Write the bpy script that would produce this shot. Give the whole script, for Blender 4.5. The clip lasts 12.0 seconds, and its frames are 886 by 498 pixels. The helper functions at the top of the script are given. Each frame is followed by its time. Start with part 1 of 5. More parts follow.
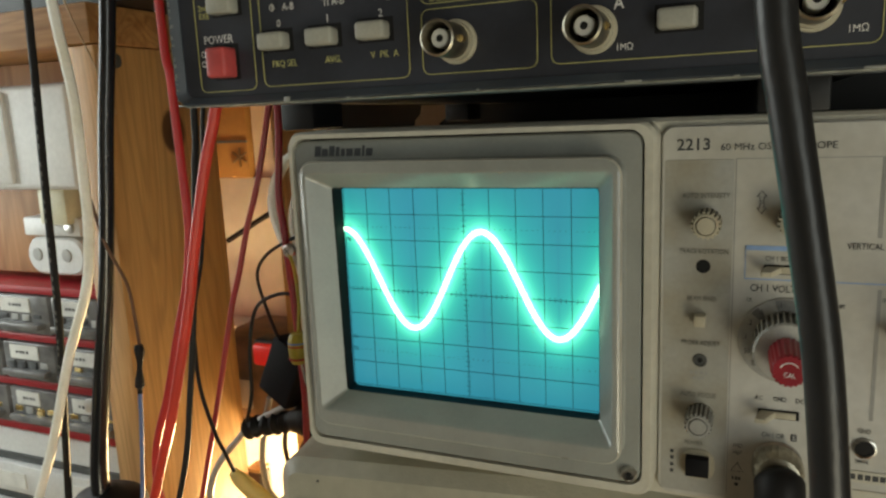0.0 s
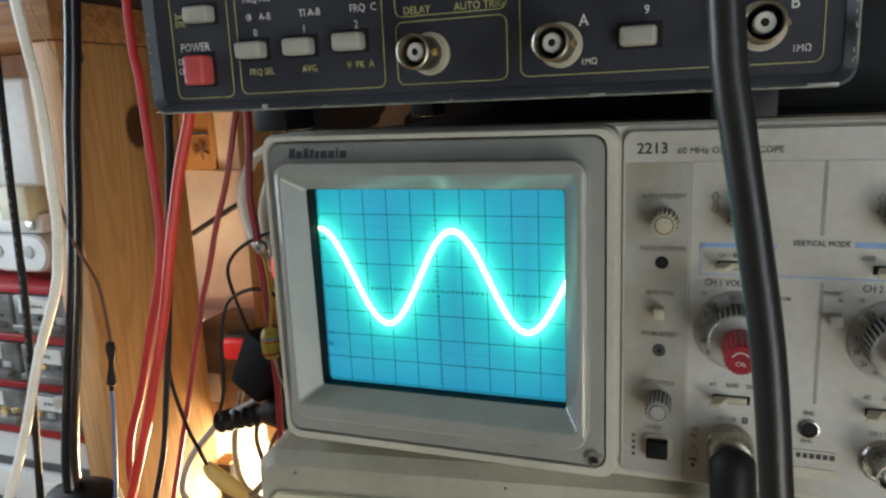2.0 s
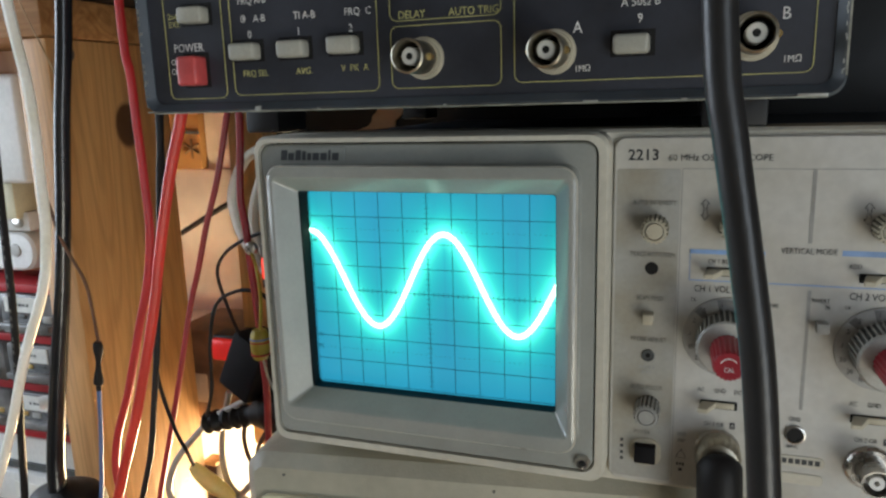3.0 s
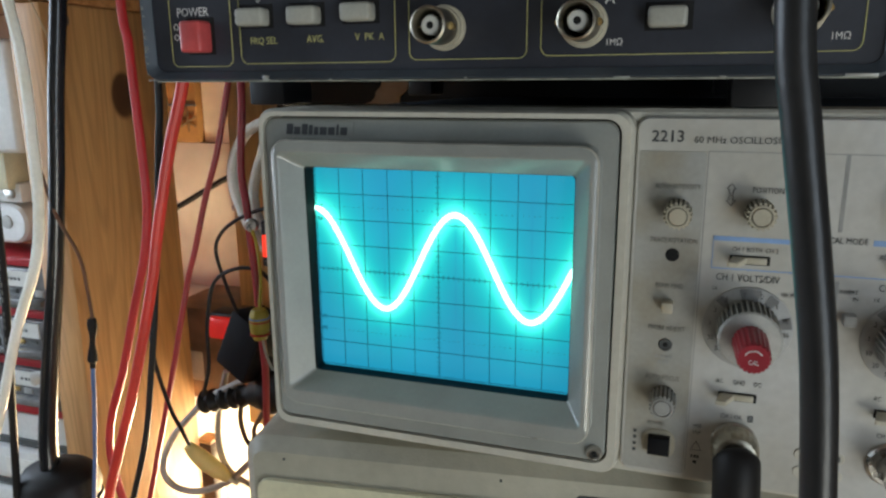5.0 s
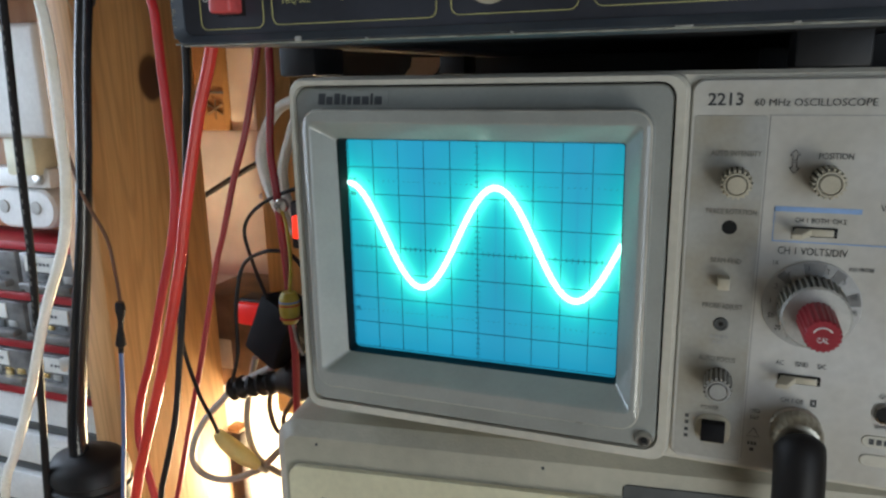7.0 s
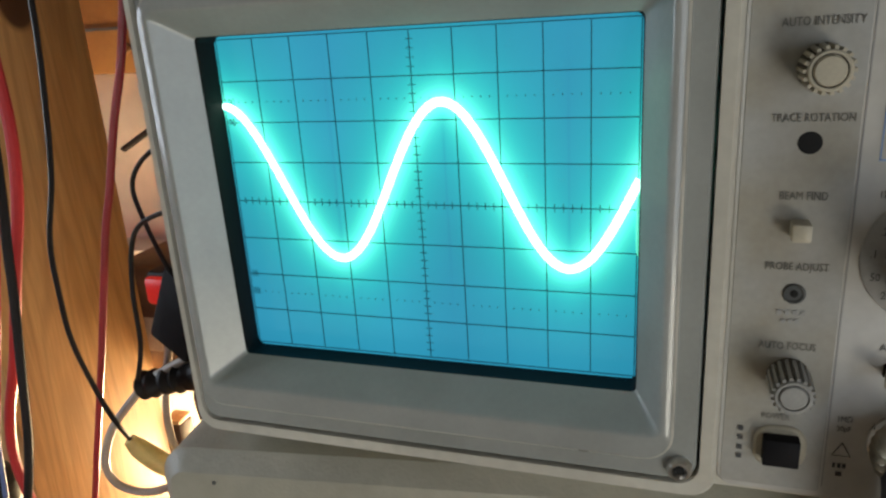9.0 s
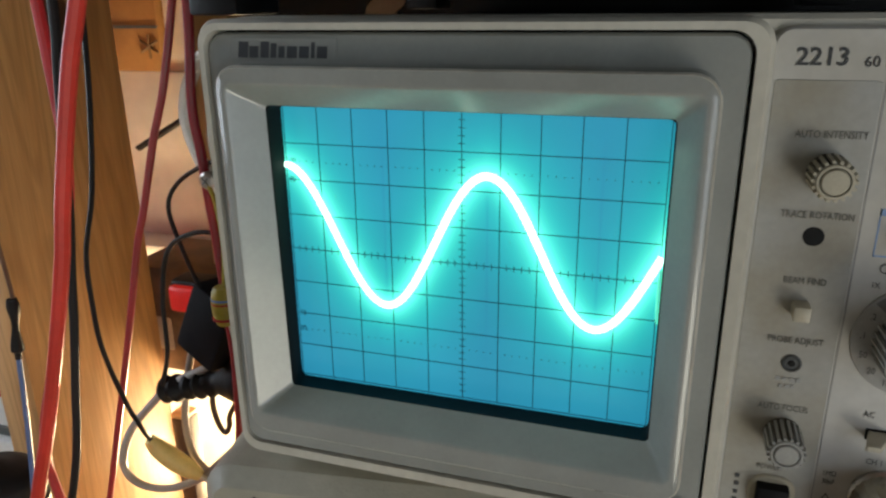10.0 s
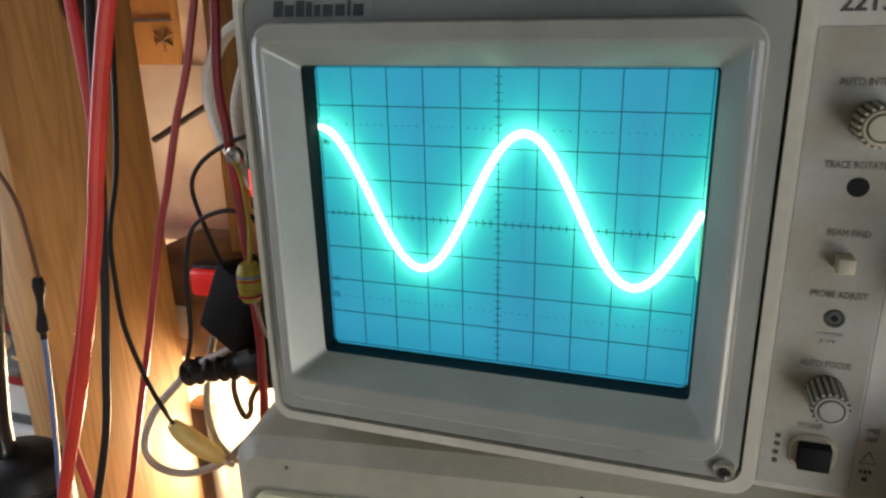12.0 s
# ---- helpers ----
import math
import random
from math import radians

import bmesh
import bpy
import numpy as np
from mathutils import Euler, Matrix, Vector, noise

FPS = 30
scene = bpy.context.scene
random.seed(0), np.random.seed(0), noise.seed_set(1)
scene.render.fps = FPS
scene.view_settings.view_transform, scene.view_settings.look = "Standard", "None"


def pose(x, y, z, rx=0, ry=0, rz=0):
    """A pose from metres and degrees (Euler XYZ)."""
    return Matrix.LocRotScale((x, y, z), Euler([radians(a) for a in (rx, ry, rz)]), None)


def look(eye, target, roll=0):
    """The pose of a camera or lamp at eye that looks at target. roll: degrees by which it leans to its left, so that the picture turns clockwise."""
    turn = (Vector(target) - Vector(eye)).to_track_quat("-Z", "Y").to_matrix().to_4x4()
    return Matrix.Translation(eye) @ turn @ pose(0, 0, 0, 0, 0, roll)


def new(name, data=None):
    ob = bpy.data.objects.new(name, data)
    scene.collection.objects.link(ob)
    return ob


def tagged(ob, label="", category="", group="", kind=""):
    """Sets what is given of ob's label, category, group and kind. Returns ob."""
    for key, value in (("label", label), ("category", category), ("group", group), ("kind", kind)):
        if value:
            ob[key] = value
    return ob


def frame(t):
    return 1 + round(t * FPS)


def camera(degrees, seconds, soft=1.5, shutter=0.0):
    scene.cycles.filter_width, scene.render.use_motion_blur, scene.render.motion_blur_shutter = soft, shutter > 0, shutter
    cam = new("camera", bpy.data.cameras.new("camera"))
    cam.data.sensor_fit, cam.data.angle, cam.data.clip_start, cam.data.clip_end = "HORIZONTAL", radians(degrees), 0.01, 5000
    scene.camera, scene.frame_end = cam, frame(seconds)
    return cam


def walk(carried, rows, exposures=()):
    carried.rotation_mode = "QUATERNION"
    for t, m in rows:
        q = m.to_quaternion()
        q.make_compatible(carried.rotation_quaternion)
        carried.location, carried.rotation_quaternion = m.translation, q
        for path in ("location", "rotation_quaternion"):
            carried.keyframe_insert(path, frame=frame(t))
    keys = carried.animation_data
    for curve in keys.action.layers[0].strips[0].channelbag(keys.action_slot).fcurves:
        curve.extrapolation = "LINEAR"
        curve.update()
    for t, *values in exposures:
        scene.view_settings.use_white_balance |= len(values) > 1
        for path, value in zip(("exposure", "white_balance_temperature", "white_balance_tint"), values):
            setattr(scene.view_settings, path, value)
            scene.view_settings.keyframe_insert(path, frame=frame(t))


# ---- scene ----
# ------------------------------------------------------------------ camera
# Metres. The middle of the oscilloscope's graticule lies at x = 0, y = 0, z = ZC; y runs away from the viewer.
ZC = 1.45
cam = camera(63.20, 12.0, soft=2.4)
PATH = [
    (0, (0.09585, -0.24344, 1.21590), (-0.00115, -0.01751, 1.17069), -2.401),
    (0.5, (0.09910, -0.25199, 1.21001), (0.00791, -0.02351, 1.16551), -2.802),
    (1, (0.09997, -0.24772, 1.21295), (0.01179, -0.01842, 1.16660), -2.776),
    (1.5, (0.09388, -0.25034, 1.21846), (0.00648, -0.02145, 1.16875), -1.613),
    (2, (0.09531, -0.25390, 1.22297), (0.01141, -0.02393, 1.17223), -2.443),
    (2.5, (0.09433, -0.25343, 1.22383), (0.01318, -0.02278, 1.17176), -1.775),
    (3, (0.09458, -0.25468, 1.22385), (0.01434, -0.02333, 1.17348), -1.638),
    (5, (0.08499, -0.24678, 1.22247), (0.00725, -0.01621, 1.16507), -0.408),
    (5.5, (0.08392, -0.25030, 1.21999), (0.00326, -0.02087, 1.16209), -0.585),
    (6, (0.08429, -0.25374, 1.22079), (-0.00009, -0.02568, 1.16275), -0.838),
    (6.5, (0.08314, -0.25286, 1.21957), (-0.00268, -0.02515, 1.16225), -0.949),
    (8.5, (0.05227, -0.15833, 1.18764), (-0.02815, 0.06707, 1.11535), -2.416),
    (9, (0.05920, -0.15554, 1.19214), (-0.01921, 0.06914, 1.11551), -3.581),
    (9.5, (0.05452, -0.16493, 1.20428), (-0.02223, 0.05863, 1.12285), -2.404),
    (10, (0.05072, -0.17192, 1.21520), (-0.02264, 0.05308, 1.13463), -0.657),
    (10.5, (0.04684, -0.17893, 1.21269), (-0.02474, 0.04719, 1.13367), -0.277),
    (11, (0.04806, -0.17748, 1.20775), (-0.02662, 0.04759, 1.12860), -0.986),
    (11.5, (0.04572, -0.17500, 1.20597), (-0.02912, 0.04995, 1.12663), -0.842),
    (12, (0.04391, -0.17688, 1.20418), (-0.03159, 0.04785, 1.12485), -1.201),
]
walk(cam, [(t, look((e[0], e[1], e[2] + ZC - 1.15), (a[0], a[1], a[2] + ZC - 1.15), roll)) for t, e, a, roll in PATH],
     [(0.0, -0.32, 7410, 2), (0.5, -0.08, 7210, 4), (1.0, -0.10, 6860, 5), (1.5, -0.12, 6260, 5), (2.5, -0.06, 6210, 8), (5.0, -0.12, 5960, 6), (6.5, -0.10, 5790, 7), (8.5, -0.24, 6300, 10), (9.0, -0.22, 6300, 10), (10.0, -0.28, 6300, 9), (10.5, -0.24, 6300, 10), (11.5, -0.20, 6300, 10), (12.0, -0.20, 6300, 11)])

# ------------------------------------------------------------------ light
world = bpy.data.worlds.new("world")
scene.world = world
world.use_nodes = True
wn = world.node_tree.nodes
sky = wn.new("ShaderNodeTexSky")
sky.sky_type, sky.sun_disc = "NISHITA", False
sky.sun_elevation, sky.sun_rotation = radians(35), radians(200)
world.node_tree.links.new(sky.outputs[0], wn["Background"].inputs["Color"])
wn["Background"].inputs["Strength"].default_value = 0.1
scene.view_settings.exposure = 0.0


def lamp(name, kind, m, energy, color, **extra):
    data = bpy.data.lights.new(name, kind)
    data.energy, data.color = energy, color
    if kind == "AREA":
        data.shape, data.size, data.size_y = "RECTANGLE", extra["w"], extra["h"]
    else:
        data.shadow_soft_size = extra["r"]
    ob = new(name, data)
    ob.matrix_world = m
    return ob


# light in unseen window openings added for it: warm as off sunny ground in the lower half of the tall window, cool as
# sky in its upper half
lamp("ground_light", "AREA", look((1.19, -1.25, 0.52), (-0.05, 0.0, 1.42)), 13.8, (1.0, 0.93, 0.78), w=0.80, h=0.60)
lamp("window_light", "AREA", look((1.19, -1.25, 1.34), (-0.05, 0.0, 1.42)), 8.0, (0.85, 0.92, 1.0), w=0.80, h=0.90)
lamp("side_window_light", "AREA", look((-0.79, -0.04, 1.62), (-0.36, 0.12, 1.5)), 5.8, (0.82, 0.90, 1.0), w=0.5, h=0.55)
# the lit bulb low behind the timber post
BULB = (-0.245, 0.292, ZC - 0.295)
lamp("bulb_light", "POINT", Matrix.Translation(BULB), 10.5, (1.0, 0.70, 0.36), r=0.03)

# ------------------------------------------------------------------ materials


def mat(name, color, rough=0.5, metal=0.0, grain=0.06, scale=60.0, stains=0.12, bump=0.15, bump_scale=400.0, spec=0.5, coat=0.0, emit=None, power=0.0, tint=None):
    """A plain surface with fine grain, broader stains and a fine relief."""
    m = bpy.data.materials.new(name)
    m.use_nodes = True
    n, l = m.node_tree.nodes, m.node_tree.links
    b = n["Principled BSDF"]
    b.inputs["Roughness"].default_value, b.inputs["Metallic"].default_value = rough, metal
    b.inputs["Specular IOR Level"].default_value, b.inputs["Coat Weight"].default_value = spec, coat
    co = n.new("ShaderNodeTexCoord")
    fine, broad = n.new("ShaderNodeTexNoise"), n.new("ShaderNodeTexNoise")
    fine.inputs["Scale"].default_value, broad.inputs["Scale"].default_value = scale * 12, scale
    broad.inputs["Detail"].default_value = 6
    l.new(co.outputs["Object"], fine.inputs["Vector"]), l.new(co.outputs["Object"], broad.inputs["Vector"])
    ramp = n.new("ShaderNodeValToRGB")
    dark = tint or tuple(c * (1 - stains * 2.2) for c in color)
    ramp.color_ramp.elements[0].position, ramp.color_ramp.elements[1].position = 0.28, 0.62
    ramp.color_ramp.elements[0].color, ramp.color_ramp.elements[1].color = (*dark, 1), (*color, 1)
    l.new(broad.outputs["Fac"], ramp.inputs["Fac"])
    vary = n.new("ShaderNodeHueSaturation")
    mul = n.new("ShaderNodeMapRange")
    mul.inputs["To Min"].default_value, mul.inputs["To Max"].default_value = 1 - grain * 2, 1 + grain * 2
    l.new(fine.outputs["Fac"], mul.inputs["Value"]), l.new(mul.outputs["Result"], vary.inputs["Value"])
    l.new(ramp.outputs["Color"], vary.inputs["Color"]), l.new(vary.outputs["Color"], b.inputs["Base Color"])
    rr = n.new("ShaderNodeMapRange")
    rr.inputs["To Min"].default_value, rr.inputs["To Max"].default_value = max(rough - 0.1, 0.02), min(rough + 0.12, 1)
    l.new(broad.outputs["Fac"], rr.inputs["Value"]), l.new(rr.outputs["Result"], b.inputs["Roughness"])
    if bump:
        bn, tex = n.new("ShaderNodeBump"), n.new("ShaderNodeTexNoise")
        tex.inputs["Scale"].default_value = bump_scale
        l.new(co.outputs["Object"], tex.inputs["Vector"])
        bn.inputs["Strength"].default_value, bn.inputs["Distance"].default_value = bump, 0.0006
        l.new(tex.outputs["Fac"], bn.inputs["Height"]), l.new(bn.outputs["Normal"], b.inputs["Normal"])
    if emit:
        b.inputs["Emission Color"].default_value, b.inputs["Emission Strength"].default_value = (*emit, 1), power
    return m


def wood(name, light, dark, scale=9.0, knot=None, axis=2):
    """Planed softwood with long grain along one axis and, where given, a knot at (y, z) of that radius."""
    m = bpy.data.materials.new(name)
    m.use_nodes = True
    n, l = m.node_tree.nodes, m.node_tree.links
    b = n["Principled BSDF"]
    b.inputs["Roughness"].default_value = 0.48
    co, mp = n.new("ShaderNodeTexCoord"), n.new("ShaderNodeMapping")
    s = [scale * 9, scale * 9, scale * 9]
    s[axis] = scale * 0.55
    mp.inputs["Scale"].default_value = s
    l.new(co.outputs["Object"], mp.inputs["Vector"])
    grain, broad, fine = (n.new("ShaderNodeTexNoise") for _ in range(3))
    grain.inputs["Scale"].default_value, grain.inputs["Detail"].default_value, grain.inputs["Distortion"].default_value = 1.4, 5, 0.9
    fine.inputs["Scale"].default_value, fine.inputs["Detail"].default_value = 9, 4
    broad.inputs["Scale"].default_value = 14
    l.new(mp.outputs["Vector"], grain.inputs["Vector"]), l.new(mp.outputs["Vector"], fine.inputs["Vector"])
    l.new(co.outputs["Object"], broad.inputs["Vector"])
    ramp = n.new("ShaderNodeValToRGB")
    e = ramp.color_ramp.elements
    e[0].position, e[1].position = 0.34, 0.66
    e[0].color, e[1].color = (*dark, 1), (*light, 1)
    mid = e.new(0.5)
    mid.color = (*[(p * 0.35 + q * 0.65) for p, q in zip(dark, light)], 1)
    l.new(grain.outputs["Fac"], ramp.inputs["Fac"])
    mul = n.new("ShaderNodeMapRange")
    mul.inputs["To Min"].default_value, mul.inputs["To Max"].default_value = 0.75, 1.2
    l.new(fine.outputs["Fac"], mul.inputs["Value"])
    hs = n.new("ShaderNodeHueSaturation")
    l.new(mul.outputs["Result"], hs.inputs["Value"]), l.new(ramp.outputs["Color"], hs.inputs["Color"])
    # growth rings: thin dark late-wood lines along the contours of a slow, stretched field
    mp2, slow, turn, wave, line = n.new("ShaderNodeMapping"), n.new("ShaderNodeTexNoise"), n.new("ShaderNodeMath"), n.new("ShaderNodeMath"), n.new("ShaderNodeMapRange")
    s2 = [scale * 2.6, scale * 2.6, scale * 2.6]
    s2[axis] = scale * 0.22
    mp2.inputs["Scale"].default_value = s2
    slow.inputs["Scale"].default_value, slow.inputs["Detail"].default_value, slow.inputs["Roughness"].default_value = 1.0, 1.5, 0.3
    turn.operation, wave.operation = "MULTIPLY", "SINE"
    turn.inputs[1].default_value = 130
    line.inputs["From Min"].default_value, line.inputs["From Max"].default_value = 0.1, 1.0
    line.inputs["To Min"].default_value, line.inputs["To Max"].default_value = 0.0, 0.34
    l.new(co.outputs["Object"], mp2.inputs["Vector"]), l.new(mp2.outputs["Vector"], slow.inputs["Vector"])
    l.new(slow.outputs["Fac"], turn.inputs[0]), l.new(turn.outputs[0], wave.inputs[0]), l.new(wave.outputs[0], line.inputs["Value"])
    rings = n.new("ShaderNodeMix")
    rings.data_type = "RGBA"
    rings.inputs["B"].default_value = (*[c * 0.62 for c in dark], 1)
    l.new(line.outputs["Result"], rings.inputs["Factor"]), l.new(hs.outputs["Color"], rings.inputs["A"])
    out = rings.outputs["Result"]
    if knot:
        kx, kz, kr = knot
        sep = n.new("ShaderNodeSeparateXYZ")
        l.new(co.outputs["Object"], sep.inputs[0])

        def op(kind, a, c):
            q = n.new("ShaderNodeMath")
            q.operation = kind
            for k, v in ((0, a), (1, c)):
                if isinstance(v, (int, float)):
                    q.inputs[k].default_value = v
                else:
                    l.new(v, q.inputs[k])
            return q.outputs[0]

        dx = op("DIVIDE", op("SUBTRACT", sep.outputs[1], kx), kr)
        dz = op("DIVIDE", op("SUBTRACT", sep.outputs[2], kz), kr * 1.35)
        d = op("ADD", op("SQRT", op("ADD", op("MULTIPLY", dx, dx), op("MULTIPLY", dz, dz)), 0.0), op("MULTIPLY", broad.outputs["Fac"], 0.35))
        ring = n.new("ShaderNodeValToRGB")
        r = ring.color_ramp.elements
        r[0].position, r[1].position = 0.55, 1.0
        r[0].color, r[1].color = (0.085, 0.038, 0.017, 1), (0.20, 0.085, 0.03, 1)
        halo = r.new(0.86)
        halo.color = (0.105, 0.045, 0.018, 1)
        l.new(op("MULTIPLY", d, 0.72), ring.inputs["Fac"])
        mix = n.new("ShaderNodeMix")
        mix.data_type = "RGBA"
        fac = n.new("ShaderNodeMapRange")
        fac.inputs["From Min"].default_value, fac.inputs["From Max"].default_value = 1.15, 1.45
        fac.inputs["To Min"].default_value, fac.inputs["To Max"].default_value = 1, 0
        l.new(d, fac.inputs["Value"]), l.new(fac.outputs["Result"], mix.inputs["Factor"])
        l.new(out, mix.inputs["A"]), l.new(ring.outputs["Color"], mix.inputs["B"])
        out = mix.outputs["Result"]
    l.new(out, b.inputs["Base Color"])
    bn = n.new("ShaderNodeBump")
    bn.inputs["Strength"].default_value, bn.inputs["Distance"].default_value = 0.25, 0.0006
    l.new(fine.outputs["Fac"], bn.inputs["Height"]), l.new(bn.outputs["Normal"], b.inputs["Normal"])
    return m


CREAM = mat("cream_plastic", (0.60, 0.575, 0.49), 0.42, stains=0.07, scale=30)
BEZEL = mat("grey_bezel_plastic", (0.33, 0.34, 0.315), 0.15, stains=0.06, scale=60, grain=0.03, bump=0.03, bump_scale=1800)
RIM_PALE = mat("pale_bezel_edge", (0.52, 0.50, 0.43), 0.3, stains=0.2, scale=90, bump=0)
LIP = mat("black_gasket", (0.010, 0.009, 0.008), 0.65, spec=0.15)
PANEL = mat("light_grey_panel", (0.56, 0.555, 0.53), 0.45, stains=0.06, scale=25, bump=0.05, tint=(0.47, 0.45, 0.39))
# tan patches put the knobs' soft shadows into the colour, along with dirt
STRIP = mat("mid_grey_panel", (0.40, 0.40, 0.375), 0.45, stains=0.1, scale=45, bump=0.05, tint=(0.32, 0.29, 0.22))
INK = mat("grey_print", (0.055, 0.058, 0.062), 0.6, bump=0)
INK_SOFT = mat("faded_grey_print", (0.15, 0.145, 0.13), 0.6, bump=0)
INK_BLUE = mat("blue_print", (0.27, 0.42, 0.72), 0.5, bump=0)
LINE_GREY = mat("pale_grey_print", (0.36, 0.36, 0.345), 0.5, bump=0)
KNOB = mat("ivory_knob", (0.52, 0.48, 0.37), 0.38, stains=0.1, scale=120)
KNOB_GREY = mat("grey_knob", (0.38, 0.38, 0.36), 0.4, stains=0.12, scale=120)
# dark core colour puts the shade between a knob's ribs into the material
KNOB_CORE = mat("shaded_knob_groove", (0.11, 0.10, 0.08), 0.55, scale=120)
FLUTE = mat("dark_grey_knob", (0.075, 0.08, 0.08), 0.45, scale=120)
RIB = mat("pale_knob_rib", (0.42, 0.42, 0.39), 0.6, scale=120)
DIAL = mat("dial_grey", (0.41, 0.41, 0.40), 0.45, scale=90)
DIAL_DARK = mat("dial_window_grey", (0.21, 0.21, 0.21), 0.45, scale=90)
RED_KNOB = mat("red_knob", (0.32, 0.016, 0.030), 0.35, scale=100)
WHITE = mat("white_print", (0.8, 0.8, 0.78), 0.5, bump=0)
YELLOW_INK = mat("yellow_print", (0.56, 0.54, 0.22), 0.5, bump=0, stains=0.18, scale=160)
BLACK = mat("black_plastic", (0.013, 0.013, 0.014), 0.5, scale=60, spec=0.35)
BUTTON = mat("worn_black_button", (0.010, 0.010, 0.012), 0.6, scale=150, spec=0.12)
STAR = mat("faded_print", (0.19, 0.115, 0.05), 0.8, bump=0)
HOLE = mat("dark_hole", (0.004, 0.004, 0.004), 0.8, bump=0)
FACE = mat("brushed_grey_face", (0.46, 0.46, 0.43), 0.45, 0.3, scale=150)
STEEL = mat("nickel_steel", (0.62, 0.60, 0.56), 0.28, 1.0, scale=150, stains=0.18)
NICKEL = mat("tarnished_nickel", (0.50, 0.46, 0.37), 0.36, 1.0, scale=200, stains=0.25)
DARK_BROWN = mat("dark_brown_varnish", (0.055, 0.032, 0.022), 0.5, scale=40)
TAPED = mat("brown_taped_winding", (0.20, 0.12, 0.07), 0.6, stains=0.25, scale=55)
# pale tone for bare worn metal and for a bevel lit from below
WORN_LIT = mat("worn_and_lit_edge", (0.30, 0.30, 0.25), 0.5, stains=0.25, scale=260)
BRASS = mat("gold_plated_brass", (0.75, 0.56, 0.25), 0.25, 1.0, scale=150)
COUNTER_PANEL = mat("charcoal_panel", (0.034, 0.038, 0.052), 0.42, stains=0.2, scale=45)
COUNTER_FRAME = mat("slate_frame", (0.066, 0.082, 0.104), 0.4, stains=0.15, scale=70)
CHIP = mat("bare_metal_chip", (0.45, 0.46, 0.44), 0.45, 0.6)
KEY = mat("beige_key", (0.41, 0.41, 0.36), 0.4, stains=0.08, scale=120)
RED_KEY = mat("red_key", (0.62, 0.095, 0.095), 0.35, scale=120)
OLD_BEIGE = mat("old_beige_case", (0.46, 0.44, 0.35), 0.5, stains=0.12, scale=18, bump=0.3, bump_scale=900)
CASE_BLUE = mat("dark_blue_case", (0.03, 0.04, 0.055), 0.6)
CABLE_BLACK = mat("black_cable", (0.012, 0.013, 0.016), 0.17, scale=60)
CABLE_SATIN = mat("satin_black_cable", (0.016, 0.016, 0.017), 0.36, scale=60)
CABLE_MATT = mat("matt_black_cable", (0.013, 0.012, 0.012), 0.5, scale=60, spec=0.22)
CABLE_WHITE = mat("white_cable", (0.88, 0.88, 0.82), 0.4, scale=40, tint=(0.80, 0.78, 0.66))
CABLE_GREY = mat("grey_cable", (0.33, 0.30, 0.27), 0.45)
CABLE_RED = mat("bright_red_cable", (0.64, 0.038, 0.022), 0.38, scale=40)
CABLE_CRIMSON = mat("crimson_cable", (0.55, 0.026, 0.028), 0.4, scale=40)
CABLE_DARKRED = mat("dark_red_cable", (0.31, 0.016, 0.024), 0.4, scale=40)
WIRE_BLUE = mat("blue_wire", (0.13, 0.21, 0.44), 0.45)
WIRE_BROWN = mat("brown_wire", (0.16, 0.08, 0.045), 0.5)
PINE = wood("pine_post", (0.61, 0.335, 0.130), (0.50, 0.255, 0.088), knot=(0.148, ZC + 0.0637, 0.0100))
PINE_BEAM = wood("pine_beam", (0.46, 0.24, 0.09), (0.28, 0.12, 0.04), axis=0)
PLY = wood("plywood_board", (0.46, 0.25, 0.12), (0.36, 0.17, 0.075), scale=5)
PALE_WOOD = wood("pale_batten", (0.55, 0.36, 0.17), (0.40, 0.22, 0.09))
BATTEN = wood("blond_batten", (0.66, 0.45, 0.21), (0.56, 0.36, 0.15))
CARD = mat("brown_cardboard", (0.30, 0.15, 0.045), 0.75, scale=14)
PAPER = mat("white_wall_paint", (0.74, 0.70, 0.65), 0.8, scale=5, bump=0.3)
# unseen walls, painted darker than the back wall to weaken bounced light
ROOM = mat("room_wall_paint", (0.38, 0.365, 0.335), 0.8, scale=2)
# unseen ceiling, coloured dark to weaken light from above
CEILING_M = mat("brown_ceiling", (0.26, 0.20, 0.14), 0.8, scale=3)
FLOOR_M = mat("grey_lino", (0.22, 0.21, 0.2), 0.5, scale=4)
BOX_WHITE = mat("white_abs", (0.66, 0.67, 0.66), 0.4, scale=25, stains=0.06)
CLAMP_M = mat("yellowed_nylon", (0.60, 0.57, 0.40), 0.45, scale=50)
DRAWER = mat("smoky_clear_drawer", (0.20, 0.20, 0.20), 0.22, scale=70, stains=0.25)
RED_RACK = mat("red_rack_plastic", (0.40, 0.025, 0.035), 0.4, scale=30)
LABEL = mat("paper_label", (0.72, 0.72, 0.68), 0.7, bump=0)
YEL = mat("yellow_component", (0.38, 0.30, 0.03), 0.4, scale=150)
CLIP_Y = mat("yellow_sleeve", (0.66, 0.54, 0.20), 0.45, scale=80)
GLOW_RED = mat("lit_neon", (0.5, 0.05, 0.02), 0.3, emit=(1.0, 0.03, 0.008), power=1.5)
# bright red with a weak emission added
ROCKER = mat("glowing_red_rocker", (0.5, 0.02, 0.015), 0.3, emit=(1.0, 0.015, 0.01), power=0.28)
RED_PL = mat("red_plastic", (0.36, 0.012, 0.012), 0.35)
BULB_M = mat("lit_bulb_glass", (0.9, 0.9, 0.9), 0.3, emit=(1.0, 0.80, 0.50), power=28.0, bump=0)
LCD = mat("lilac_grey_screen", (0.40, 0.39, 0.60), 0.2, scale=12)
